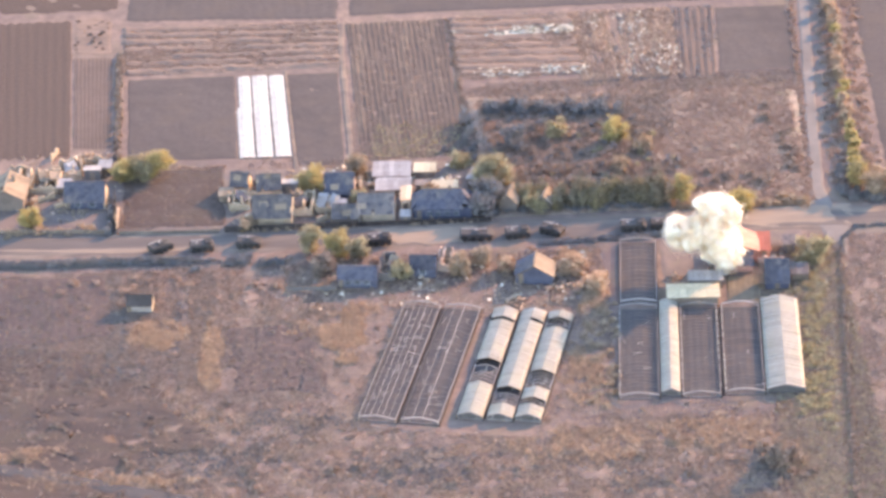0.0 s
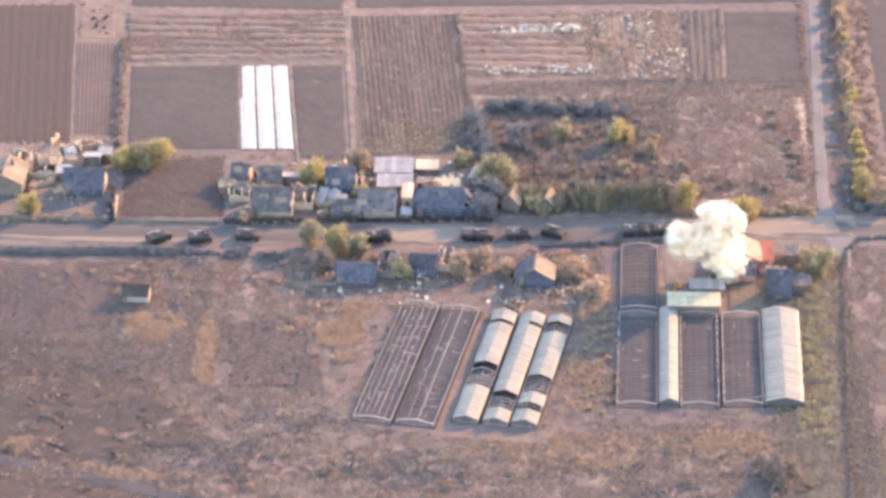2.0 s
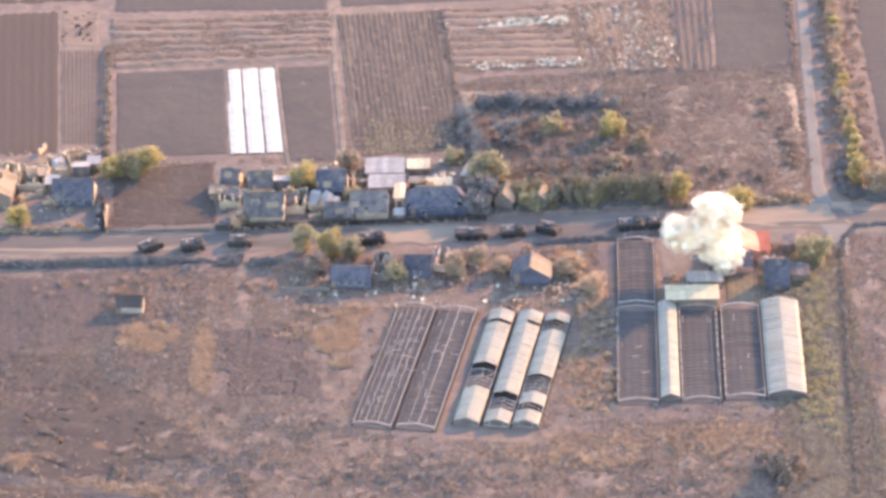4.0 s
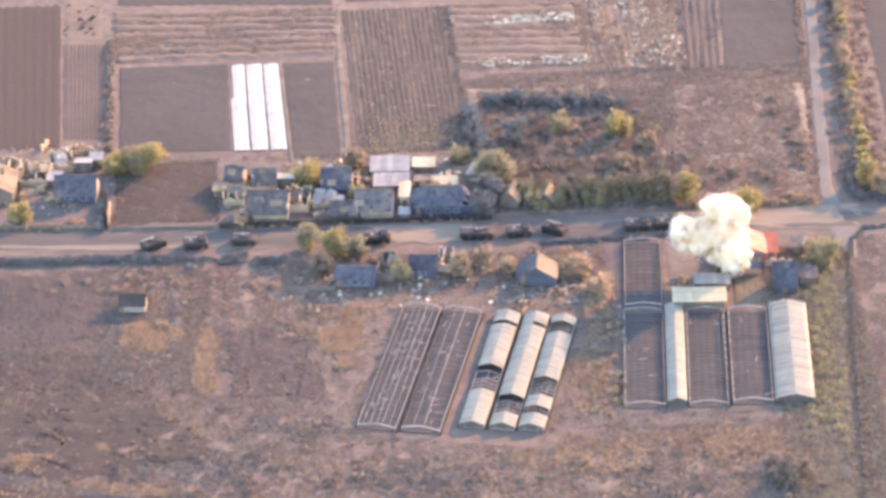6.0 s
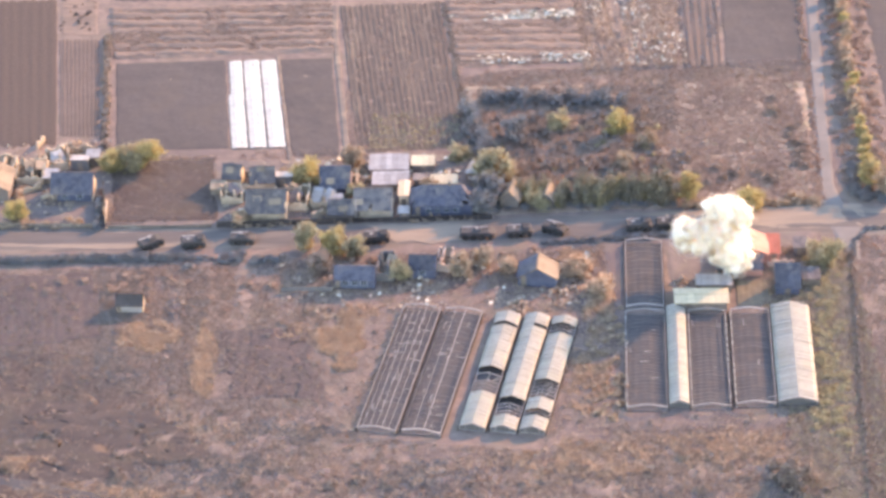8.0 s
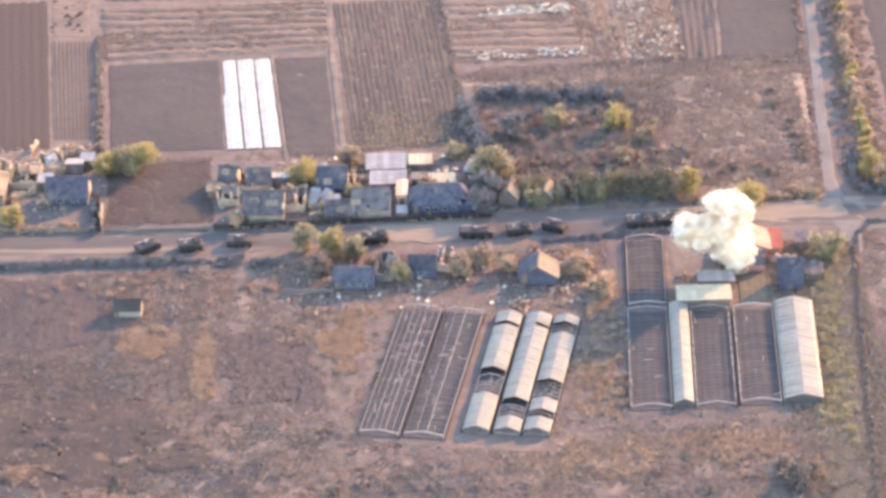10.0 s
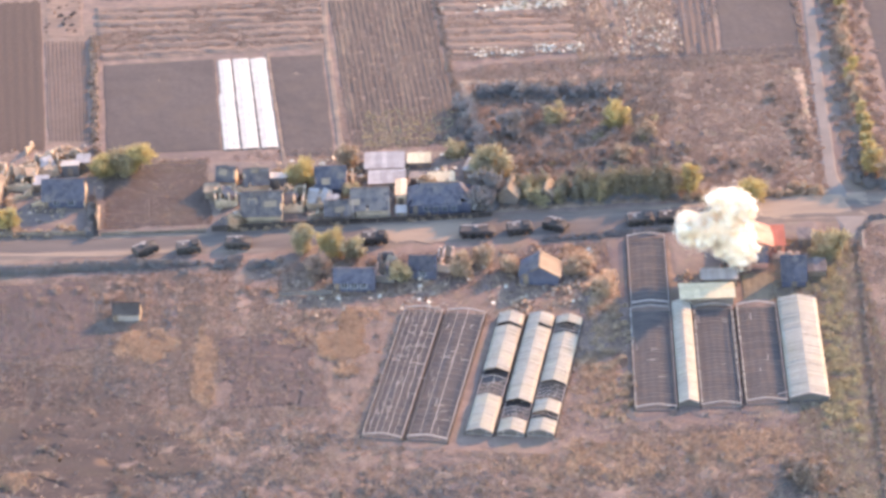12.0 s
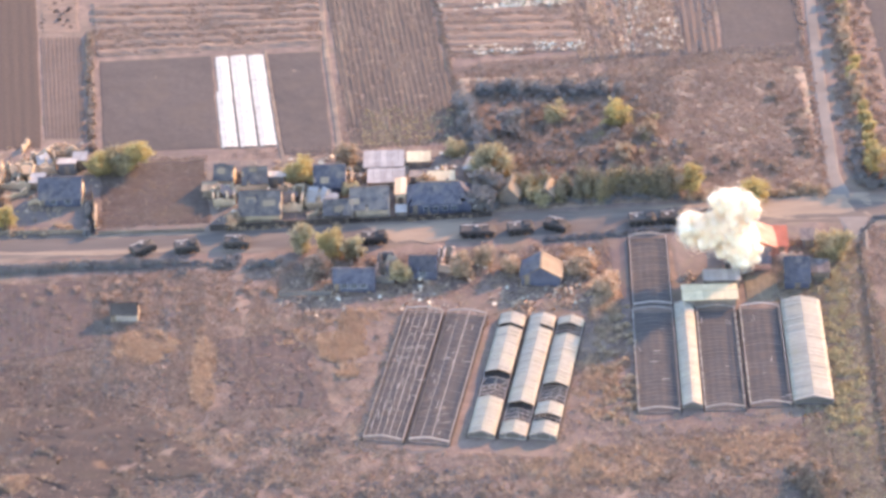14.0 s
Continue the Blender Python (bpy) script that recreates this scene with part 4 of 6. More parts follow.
# ---- houses ----
def house(x, y, w, d, wall, rise, yaw, roof_mat, wall_mat, label, category="house", along="y", windows=0, chimney=True, over=0.35, second_mat=None, name="house", broken=0.0):
    """A gabled house: x, y its middle; ridge along its own x or y; roofs of separate sheets."""
    if along == "x":
        yaw, w, d = yaw + 90, d, w
    h = thing(name, pose(x, y, 0, 0, 0, yaw), label, category)
    t = 0.25
    top = wall + rise
    for s in (-1, 1):
        part("wall", a_box(s * (w / 2 - t / 2) - t / 2, s * (w / 2 - t / 2) + t / 2, -d / 2, d / 2, -0.1, wall), wall_mat, h)
        bm = bmesh.new()
        ys = sorted((s * d / 2, s * (d / 2 - t)))
        prof = [(-w / 2 + t, -0.1), (w / 2 - t, -0.1), (w / 2 - t, wall), (0, top - 0.12), (-w / 2 + t, wall)]
        va = [bm.verts.new((px, ys[0], pz)) for px, pz in prof]
        vb = [bm.verts.new((px, ys[1], pz)) for px, pz in prof]
        bm.faces.new(va)
        bm.faces.new(vb[::-1])
        for i in range(5):
            bm.faces.new((va[i], vb[i], vb[(i + 1) % 5], va[(i + 1) % 5]))
        bmesh.ops.recalc_face_normals(bm, faces=bm.faces)
        part("gable", bm, wall_mat, h)
    slope = math.atan2(rise, w / 2)
    run = (w / 2 + over) / math.cos(slope)
    n = max(2, int(round((d + 2 * over) / 1.1)))
    sw = (d + 2 * over) / n
    for s in (-1, 1):
        me = bpy.data.meshes.new("roof_sheet")
        bm = bmesh.new()
        box(bm, 0, run, -sw / 2 + 0.015, sw / 2 - 0.015, 0, 0.07)
        bm.to_mesh(me)
        bm.free()
        me.materials.append(second_mat if second_mat and s < 0 else roof_mat)
        lo = (w / 2 + over * 0.6) * s
        for i in range(n + 1):
            q = -d / 2 - over + i * sw
            part("rafter", a_beam((0.06 * s, q, top - 0.12), (lo, q, wall - rise * over * 1.2 / w - 0.06), 0.1), M_WOOD, h)
        for i in range(n):
            if rng.random() < broken:
                continue
            m = pose(0, -d / 2 - over + (i + 0.5) * sw, top + rng.normal(0.0, 0.012)) @ (pose(0, 0, 0) if s > 0 else pose(0, 0, 0, 0, 0, 180)) @ pose(0, 0, 0, 0, math.degrees(slope) + rng.normal(0, 0.25))
            shared("roof_sheet", me, h, m)
    part("ridge_cap", a_box(-0.18, 0.18, -d / 2 - over, d / 2 + over, top + 0.02, top + 0.14, 0.04), roof_mat, h)
    for i in range(windows):
        k = (i + 0.5) / windows - 0.5
        for face in (0, 1):
            if face == 0:
                m = pose(k * w * 0.8, -d / 2, wall * 0.55)
            else:
                m = pose(w / 2, k * d * 0.8, wall * 0.55, 0, 0, 90)
            win = part("window", a_box(-0.55, 0.55, -0.05, 0.03, -0.55, 0.55), M_TRIM, h, "pale painted window frame")
            win.matrix_basis = m
            part("pane", a_box(-0.44, -0.03, -0.065, -0.045, -0.44, 0.44), M_GLASS, win)
            part("pane", a_box(0.03, 0.44, -0.065, -0.045, -0.44, 0.44), M_GLASS, win)
    part("door", a_box(-w * 0.36 - 0.45, -w * 0.36 + 0.45, -d / 2 - 0.04, -d / 2 + 0.02, 0, 2.0), M_WOOD, h)
    if chimney:
        part("chimney", a_box(w * 0.12, w * 0.12 + 0.55, d * 0.1, d * 0.1 + 0.55, wall + rise * 0.4, top + 0.7, 0.03), M_TANWALL, h)
    return h


def roof_slope(p0, p1, q1, q0, mat, parent, worn=1.0):
    """One slope of ribbed sheets between its eave p0-p1 and its top q0-q1."""
    p0, p1, q0, q1 = (Vector(v) for v in (p0, p1, q0, q1))
    up = (p1 - p0).cross(q0 - p0).normalized()
    bm = bmesh.new()
    n = max(6, int((p1 - p0).length / 0.45))
    grid = [[bm.verts.new((p0.lerp(p1, i / n)).lerp(q0.lerp(q1, i / n), j / 4) + up * (0.018 * (i % 2) + 0.05 + 0.09 * smooth_noise(i * 0.5, j * 1.3, 0.5, p0.x) + rng.normal(0, 0.02))) for j in range(5)] for i in range(n + 1)]
    faces = [bm.faces.new((grid[i][j], grid[i + 1][j], grid[i + 1][j + 1], grid[i][j + 1])) for i in range(n) for j in range(4) if rng.random() > (0.07 if j == 0 or i in (0, n - 1) else 0.004) * worn]
    bmesh.ops.remove_doubles(bm, verts=bm.verts, dist=0.02)
    bmesh.ops.solidify(bm, geom=bm.faces[:], thickness=0.07)
    return part("roof_slope", bm, mat, parent)


def hip_house(x, y, w, d, wall, rise, yaw, roof_mat, wall_mat, label, windows=0, chimney=True, over=0.4, ridge=0.3, name="house", category="house"):
    """A hipped house: four ribbed slopes up to a short ridge along x."""
    h = thing(name, pose(x, y, 0, 0, 0, yaw), label, category)
    t = 0.25
    for s in (-1, 1):
        part("wall", a_box(s * (w / 2 - t / 2) - t / 2, s * (w / 2 - t / 2) + t / 2, -d / 2, d / 2, -0.1, wall), wall_mat, h)
        part("wall", a_box(-w / 2 + t, w / 2 - t, s * (d / 2 - t / 2) - t / 2, s * (d / 2 - t / 2) + t / 2, -0.1, wall), wall_mat, h)
    X, Y, z0, r = w / 2 + over, d / 2 + over, wall - 0.12, w / 2 * ridge
    a, b, c, e = (-X, -Y, z0), (X, -Y, z0), (X, Y, z0), (-X, Y, z0)
    lo, hi = (-r, d * 0.12, wall + rise), (r, d * 0.12, wall + rise)
    for p0, p1, q1, q0 in ((a, b, hi, lo), (b, c, hi, hi), (c, e, lo, hi), (e, a, lo, lo)):
        roof_slope(p0, p1, q1, q0, roof_mat, h)
    # Tan cap on the dark roof: a sunlit ridge line put into colour.
    part("ridge_cap", a_box(-r - 0.1, r + 0.1, d * 0.12 - 0.16, d * 0.12 + 0.16, wall + rise + 0.02, wall + rise + 0.16, 0.04), M_TANROOF, h)
    for i in range(windows):
        k = (i + 0.5) / windows - 0.5
        win = part("window", a_box(-0.5, 0.5, -0.05, 0.03, -0.5, 0.5), M_TRIM, h, "pale blue painted window frame")
        win.matrix_basis = pose(k * w * 0.6, -d / 2, wall * 0.52)
        part("pane", a_box(-0.4, -0.03, -0.065, -0.045, -0.4, 0.4), M_GLASS, win)
        part("pane", a_box(0.03, 0.4, -0.065, -0.045, -0.4, 0.4), M_GLASS, win)
    part("door", a_box(-w * 0.4 - 0.4, -w * 0.4 + 0.4, -d / 2 - 0.04, -d / 2 + 0.02, 0, 1.9), M_WOOD, h)
    if chimney:
        part("chimney", a_box(w * 0.1, w * 0.1 + 0.55, d * 0.06, d * 0.06 + 0.55, wall + rise * 0.5, wall + rise + 0.6, 0.03), M_TANWALL, h)
    return h


def cottage(x, y, w, d, wall, rise, yaw, roof_mat, wall_mat, label, windows=0, chimney=False, over=0.35, name="house", category="house", holes=0, back_mat=None, gable_mat=None):
    """A gabled house with its ridge along x: w wide, d deep, windows on the near side, a chipped and sagging roof."""
    h = thing(name, pose(x, y, 0, 0, 0, yaw), label, category)
    t, top = 0.25, wall + rise
    for s in (-1, 1):
        part("wall", a_box(-w / 2 + t, w / 2 - t, s * (d / 2 - t / 2) - t / 2, s * (d / 2 - t / 2) + t / 2, -0.1, wall), wall_mat, h)
        bm = bmesh.new()
        xs = sorted((s * w / 2, s * (w / 2 - t)))
        prof = [(-d / 2, -0.1), (d / 2, -0.1), (d / 2, wall), (0, top - 0.1), (-d / 2, wall)]
        va = [bm.verts.new((xs[0], py, pz)) for py, pz in prof]
        vb = [bm.verts.new((xs[1], py, pz)) for py, pz in prof]
        bm.faces.new(va)
        bm.faces.new(vb[::-1])
        for i in range(5):
            bm.faces.new((va[i], vb[i], vb[(i + 1) % 5], va[(i + 1) % 5]))
        bmesh.ops.recalc_face_normals(bm, faces=bm.faces)
        part("gable", bm, gable_mat or wall_mat, h)
    X, Y, z0 = w / 2 + 0.12, d / 2 + over, wall - rise * over / (d / 2)
    for s, mat in ((-1, roof_mat), (1, back_mat or roof_mat)):
        p0, p1, q1, q0 = (-X, s * Y, z0), (X, s * Y, z0), (X, 0, top), (-X, 0, top)
        if s > 0:
            p0, p1, q0, q1 = p1, p0, q1, q0
        roof_slope(p0, p1, q1, q0, mat, h)
    part("ridge_cap", a_box(-X, X, -0.16, 0.16, top + 0.02, top + 0.15, 0.04), roof_mat, h)
    pitch = math.degrees(math.atan2(rise, d / 2))
    for i in range(holes):
        u, v = rng.uniform(-0.4, 0.4) * w, rng.uniform(0.15, 0.8)
        ob = part("patch_sheet", a_box(-rng.uniform(0.5, 1.1), rng.uniform(0.5, 1.1), -0.55, 0.55, 0.0, 0.05), M_TANROOF if i % 3 == 1 else M_SLATE, h, "loose roofing sheet")
        ob.matrix_basis = pose(u, -v * d / 2, top - v * rise + 0.14, pitch, 0, rng.normal(0, 10))
    for i in range(windows):
        k = (i + 0.5) / windows - 0.5
        win = part("window", a_box(-0.6, 0.6, -0.05, 0.03, -0.55, 0.55), M_TRIM, h, "pale blue painted window frame")
        win.matrix_basis = pose(k * w * 0.7, -d / 2, wall * 0.55)
        part("pane", a_box(-0.46, -0.05, -0.065, -0.045, -0.42, 0.42), M_GLASS, win)
        part("pane", a_box(0.05, 0.46, -0.065, -0.045, -0.42, 0.42), M_GLASS, win)
    part("door", a_box(-w * 0.42 - 0.4, -w * 0.42 + 0.4, -d / 2 - 0.04, -d / 2 + 0.02, 0, min(1.9, wall - 0.1)), M_WOOD, h)
    if chimney:
        part("chimney", a_box(w * 0.15, w * 0.15 + 0.55, 0.2, 0.75, wall + rise * 0.5, top + 0.6, 0.03), M_TANWALL, h)
    return h


def lean_to(x, y, w, d, hb, hf, yaw, roof_mat, wall_mat, label, name="shed", category="shed"):
    """A shed with one sloping roof of sheets, high at the back."""
    h = thing(name, pose(x, y, 0, 0, 0, yaw), label, category)
    for s in (-1, 1):
        bm = bmesh.new()
        a, b = sorted((s * w / 2, s * (w / 2 - 0.12)))
        va = [bm.verts.new((a, *p)) for p in ((-d / 2, -0.1), (d / 2, -0.1), (d / 2, hb), (-d / 2, hf))]
        vb = [bm.verts.new((b, *p)) for p in ((-d / 2, -0.1), (d / 2, -0.1), (d / 2, hb), (-d / 2, hf))]
        bm.faces.new(va)
        bm.faces.new(vb[::-1])
        for i in range(4):
            bm.faces.new((va[i], vb[i], vb[(i + 1) % 4], va[(i + 1) % 4]))
        bmesh.ops.recalc_face_normals(bm, faces=bm.faces)
        part("side_wall", bm, wall_mat, h)
    part("front_wall", a_box(-w / 2 + 0.12, w / 2 - 0.12, -d / 2, -d / 2 + 0.12, -0.1, hf), wall_mat, h)
    part("back_wall", a_box(-w / 2 + 0.12, w / 2 - 0.12, d / 2 - 0.12, d / 2, -0.1, hb), wall_mat, h)
    part("door", a_box(-0.45, 0.45, -d / 2 - 0.04, -d / 2 + 0.01, 0, min(1.9, hf - 0.1)), M_WOOD, h)
    slope = math.degrees(math.atan2(hb - hf, d))
    run = (d + 0.4) / math.cos(radians(slope))
    n = max(2, int(round((w + 0.4) / 1.1)))
    sw = (w + 0.4) / n
    me = bpy.data.meshes.new("roof_sheet")
    bm = a_box(-sw / 2 + 0.012, sw / 2 - 0.012, -run / 2, run / 2, 0.0, 0.06)
    bm.to_mesh(me)
    bm.free()
    me.materials.append(roof_mat)
    for i in range(n):
        shared("roof_sheet", me, h, pose(-w / 2 - 0.2 + (i + 0.5) * sw, 0, (hb + hf) / 2 + 0.02 + rng.normal(0, 0.008), slope + rng.normal(0, 0.4)))
    return h


# behind the road
house(-79.0, 24.0, 6.5, 7.0, 2.6, 1.8, -4, M_TANROOF, M_TANWALL, "tan clay house with a weathered roof", windows=0, broken=0.15)
lean_to(-64.0, 31.0, 3.0, 2.2, 2.0, 2.4, -3, M_WHITEROOF, M_WHITEWALL, "small shed with a white sheet roof")
lean_to(-61.8, 32.4, 2.2, 2.2, 2.3, 2.0, -3, M_WHITEROOF, M_WHITEWALL, "white outbuilding behind the yellow tree")
lean_to(-27.6, 22.6, 3.4, 2.2, 2.0, 2.4, -4, M_WHITEROOF, M_WHITEWALL, "shed with a white roof below the plots")
lean_to(-8.7, 26.6, 6.8, 4.2, 1.7, 1.2, -3, M_WHITEROOF, M_TANWALL, "long low shed with a pale corrugated roof", "barn", "barn")
lean_to(-8.5, 21.2, 6.2, 3.5, 1.6, 1.2, -3, M_WHITEROOF, M_TANWALL, "long low shed with a pale patched roof", "barn", "barn")
lean_to(-6.4, 10.0, 1.7, 1.6, 1.9, 1.6, -3, M_WHITEROOF, M_WHITEWALL, "white box-like shed by the road")
lean_to(6.3, 22.4, 1.6, 3.4, 2.2, 1.9, -20, M_WHITEROOF, M_WOOD, "narrow pale-roofed shed by the lane")
def broken_wall(l, h, tall=0.45):
    """A broken stretch of wall along x with a ragged top."""
    bm = bmesh.new()
    n = max(3, int(l / 0.5))
    tops = [h * rng.uniform(tall, 1.0) for _ in range(n + 1)]
    front = [bm.verts.new((i * l / n, -0.16, -0.1)) for i in range(n + 1)] + [bm.verts.new((i * l / n, -0.16, tops[i])) for i in range(n, -1, -1)]
    back = [bm.verts.new((v.co.x, 0.16, v.co.z)) for v in front]
    bm.faces.new(front)
    bm.faces.new(back[::-1])
    k = len(front)
    for i in range(k):
        bm.faces.new((front[i], back[i], back[(i + 1) % k], front[(i + 1) % k]))
    bmesh.ops.recalc_face_normals(bm, faces=bm.faces)
    return bm


def ruined_wall(x, y, l, h, yaw, mat, label):
    ob = part("ruined_wall", broken_wall(l, h), mat)
    ob.matrix_basis = pose(x, y, 0.04, 0, 0, yaw)
    return tagged(ob, label, "wall")


def ruin(x, y, w, d, h, yaw, wall_mat, label, beams=5, sheets=3, roof_mat=None):
    """A roofless house: four broken walls, fallen rafters and a few hanging roof sheets."""
    o = thing("ruined_house", pose(x, y, 0.04, 0, 0, yaw), label, "ruin")
    for px, py, l, turn, k in ((-w / 2, -d / 2, w, 0, 0.8), (w / 2, -d / 2 + 0.17, d - 0.34, 90, 1.1), (-w / 2, d / 2, w, 0, 1.15), (-w / 2, -d / 2 + 0.17, d - 0.34, 90, 0.9)):
        ob = part("wall", broken_wall(l, h * k, 0.6), wall_mat, o)
        ob.matrix_basis = pose(px, py, 0, 0, 0, turn)
    part("cross_wall", broken_wall(d - 0.4, h * 1.2, 0.6), wall_mat, o).matrix_basis = pose(w * rng.uniform(-0.15, 0.15), -d / 2 + 0.2, 0, 0, 0, 90)
    for i in range(beams):
        u = (i + 0.5) / beams - 0.5
        part("rafter", a_beam((u * w, -d / 2, h * rng.uniform(0.1, 0.8)), (u * w + rng.normal(0, 0.6), d / 2, h * rng.uniform(0.7, 1.2)), 0.16), M_WOOD, o)
    for i in range(sheets):
        ob = part("roof_sheet", a_box(-0.9, 0.9, -1.1, 1.1, 0, 0.06), roof_mat or M_SLATE, o)
        ob.matrix_basis = pose(rng.uniform(-0.35, 0.35) * w, rng.uniform(-0.3, 0.3) * d, h * rng.uniform(0.75, 1.0), rng.uniform(10, 40), rng.uniform(-20, 20), rng.uniform(-30, 30))
    return o


# Clay gables paint the sunlit ends, the blue front its shade.
cottage(-64.6, 21.9, 7.4, 4.4, 2.0, 2.6, -4, M_SHADEROOF, M_SHADEWALL, "house with a steep roof and walls tinted dark blue for shade", windows=2, gable_mat=M_RUINS)
ruin(-72.6, 28.6, 5.0, 5.0, 2.4, -6, M_RUINS, "ruined tan clay house with a collapsed roof", 4, 3, M_TANROOF)
ruin(-68.4, 33.4, 4.0, 3.6, 2.2, 6, M_RUINS, "small ruined outbuilding of tan clay", 3, 2, M_WHITEROOF)
ruin(-77.8, 31.0, 4.2, 3.8, 2.3, -10, M_RUINS, "roofless tan clay shed among rubble", 3, 1, M_TANROOF)
cottage(-30.2, 13.4, 7.0, 6.0, 2.2, 2.7, -4, M_SLATE, M_RUINS, "battered clay house with a grey slate roof", holes=5)
cottage(-31.2, 22.6, 4.4, 3.6, 2.0, 1.9, 2, M_SLATE, M_RUINS, "small clay house with a dark roof behind the slate house", holes=2)
cottage(-36.4, 24.2, 3.4, 3.2, 2.0, 1.7, -10, M_SLATE, M_RUINS, "clay outbuilding with lit end wall", holes=2, name="outbuilding", category="outbuilding")
ruin(-25.2, 16.2, 4.4, 5.0, 2.5, -6, M_RUINS, "small roofless ruin with fallen rafters", 4, 2)
ruin(-36.6, 18.4, 3.6, 3.4, 2.2, 4, M_RUINS, "ruined outbuilding full of debris", 3, 2)
# Pale gable colour puts in the sunlit end beside a shade-tinted front.
cottage(-18.2, 20.2, 5.4, 4.4, 2.2, 2.7, -4, M_SHADEROOF, M_SHADEWALL, "house under a steep roof tinted blue-grey for shade", gable_mat=M_PALECLAY, holes=2)
cottage(-17.2, 11.9, 4.6, 4.0, 1.6, 1.5, -4, M_SLATE, M_TANWALL, "low house with a patched grey roof by the road fence", holes=3)
ruin(-20.6, 15.6, 3.6, 3.4, 2.1, -8, M_RUINS, "ruined shed with hanging pale sheets", 3, 4, M_WHITEROOF)
cottage(-11.6, 13.2, 6.6, 5.8, 2.0, 2.4, -3, M_SLATE, M_RUINS, "village house with a dark slate roof", holes=3)
# Added annexe; its light clay roof and walls paint a sunlit east wall.
lean_to(-6.2, 16.0, 1.7, 5.6, 2.2, 2.6, -3, M_RUINS, M_RUINS, "narrow clay annexe standing in for a sunlit wall beside the slate house")
hip_house(0.4, 12.8, 10.6, 5.2, 2.3, 2.2, -3, M_SHADEROOF, M_SHADEWALL, "large hipped village house with pale window frames", windows=4, ridge=0.6)
lean_to(0.9, 18.6, 4.4, 2.4, 2.4, 2.0, -3, M_CREAM, M_RUINS, "shed with a cream-coloured roof")
lean_to(-2.6, 26.6, 3.8, 2.6, 1.6, 1.3, -3, M_CREAM, M_TANWALL, "small shed with a cream roof beside the barn")
lean_to(-2.6, 20.0, 3.4, 2.6, 1.9, 2.3, -3, M_SLATE, M_TANWALL, "low grey-roofed outbuilding behind the barn")
house(12.6, 13.6, 3.2, 4.0, 2.1, 1.6, -16, M_TANROOF, M_TANWALL, "small overgrown house with an orange-lit roof", chimney=False)
house(18.9, 13.0, 2.6, 3.2, 1.9, 1.4, -16, M_TANROOF, M_TANWALL, "small overgrown house among bushes", chimney=False)
for x, y, l, h, yaw in ((-37.6, 17.0, 3.0, 2.2, 84), (-36.0, 21.0, 4.0, 1.6, -4), (-29.0, 17.6, 2.6, 2.2, 86), (-30.6, 22.4, 3.4, 1.4, 12), (-22.0, 16.0, 2.8, 2.0, 80), (-22.4, 11.4, 3.0, 1.3, 20),
                        (-14.6, 21.0, 2.6, 2.2, 86), (-13.2, 18.0, 3.2, 1.6, -8), (-76.0, 27.6, 3.0, 2.2, 82), (-69.6, 30.6, 3.6, 1.8, 0), (-68.0, 34.6, 3.0, 1.8, 80), (-74.6, 22.4, 4.4, 1.4, 28), (-70.4, 20.6, 3.6, 1.0, 22), (-58.6, 12.0, 7.0, 1.2, 91), (-66.4, 36.4, 4.6, 1.8, 4), (-72.4, 38.2, 3.2, 1.6, 70)):
    ruined_wall(x, y, l, h, yaw, M_RUINS, "broken tan wall among the ruined houses")
for x, y, w, d, m, lab in ((-39.0, 20.6, 2.4, 2.0, M_TANROOF, "small tan-roofed shed behind the houses"), (-30.0, 12.0, 1.8, 1.6, M_SLATE, "little grey-roofed shed by the fence"), (-18.4, 14.6, 2.4, 1.6, M_WHITEROOF, "small shed with a white roof sheet"),
                           (-13.0, 12.0, 2.2, 1.8, M_SLATE, "grey-roofed shed by the fence"), (-69.0, 26.6, 2.4, 2.2, M_WHITEROOF, "small shed with a pale roof")):
    lean_to(x, y, w, d, 2.0, 1.6, -4, m, M_WOOD, lab)
# in front of the road
# Hut: tan gables paint its sunlit end, dark boards its shaded slope.
cottage(-52.7, -14.8, 4.4, 2.4, 1.7, 1.1, -4, M_SHADEBOARD, M_WHITEROOF, "lone hut with a dark roof and pale walls in the meadow", name="hut", category="hut", gable_mat=M_RUINS)
cottage(-15.0, -9.8, 6.8, 3.4, 2.0, 1.4, -6, M_SHADEROOF, M_SHADEWALL, "house with walls and roof tinted blue for shade", windows=3)
ruin(-9.7, -6.6, 2.8, 5.8, 2.2, -6, M_WHITEWALL, "pale roofless annexe beside the shade-blue house", 3, 1, M_TANROOF)
cottage(-3.5, -7.6, 4.6, 3.2, 2.1, 1.5, -8, M_SHADEROOF, M_SHADEWALL, "small house with walls and roof tinted blue for shade", windows=1)
ruin(0.2, -5.4, 2.4, 4.0, 2.2, -14, M_PALECLAY, "broken pale pink walls beside the small house", 2, 1, M_TANROOF)
# Tan slope paints sunlight, blue-dark slope paints shade on the same roof.
house(15.8, -11.0, 6.4, 4.2, 1.9, 1.9, -8, M_TANROOF, M_SHADEWALL, "house with roof slopes coloured as one sunlit and one shaded", second_mat=M_SHADEROOF, windows=0, chimney=False)
# farmyard
# West slope takes the blue-dark roof: its shade is put into colour.
house(51.4, -6.2, 7.0, 5.4, 2.3, 1.5, -4, M_PINKROOF, M_PINKWALL, "pink plastered house with a salmon sheet roof", second_mat=M_SHADEROOF, windows=2, chimney=False)
lean_to(56.1, -6.0, 2.0, 5.2, 2.3, 1.9, -4, M_REDROOF, M_PINKWALL, "red-roofed lean-to beside the pink house")
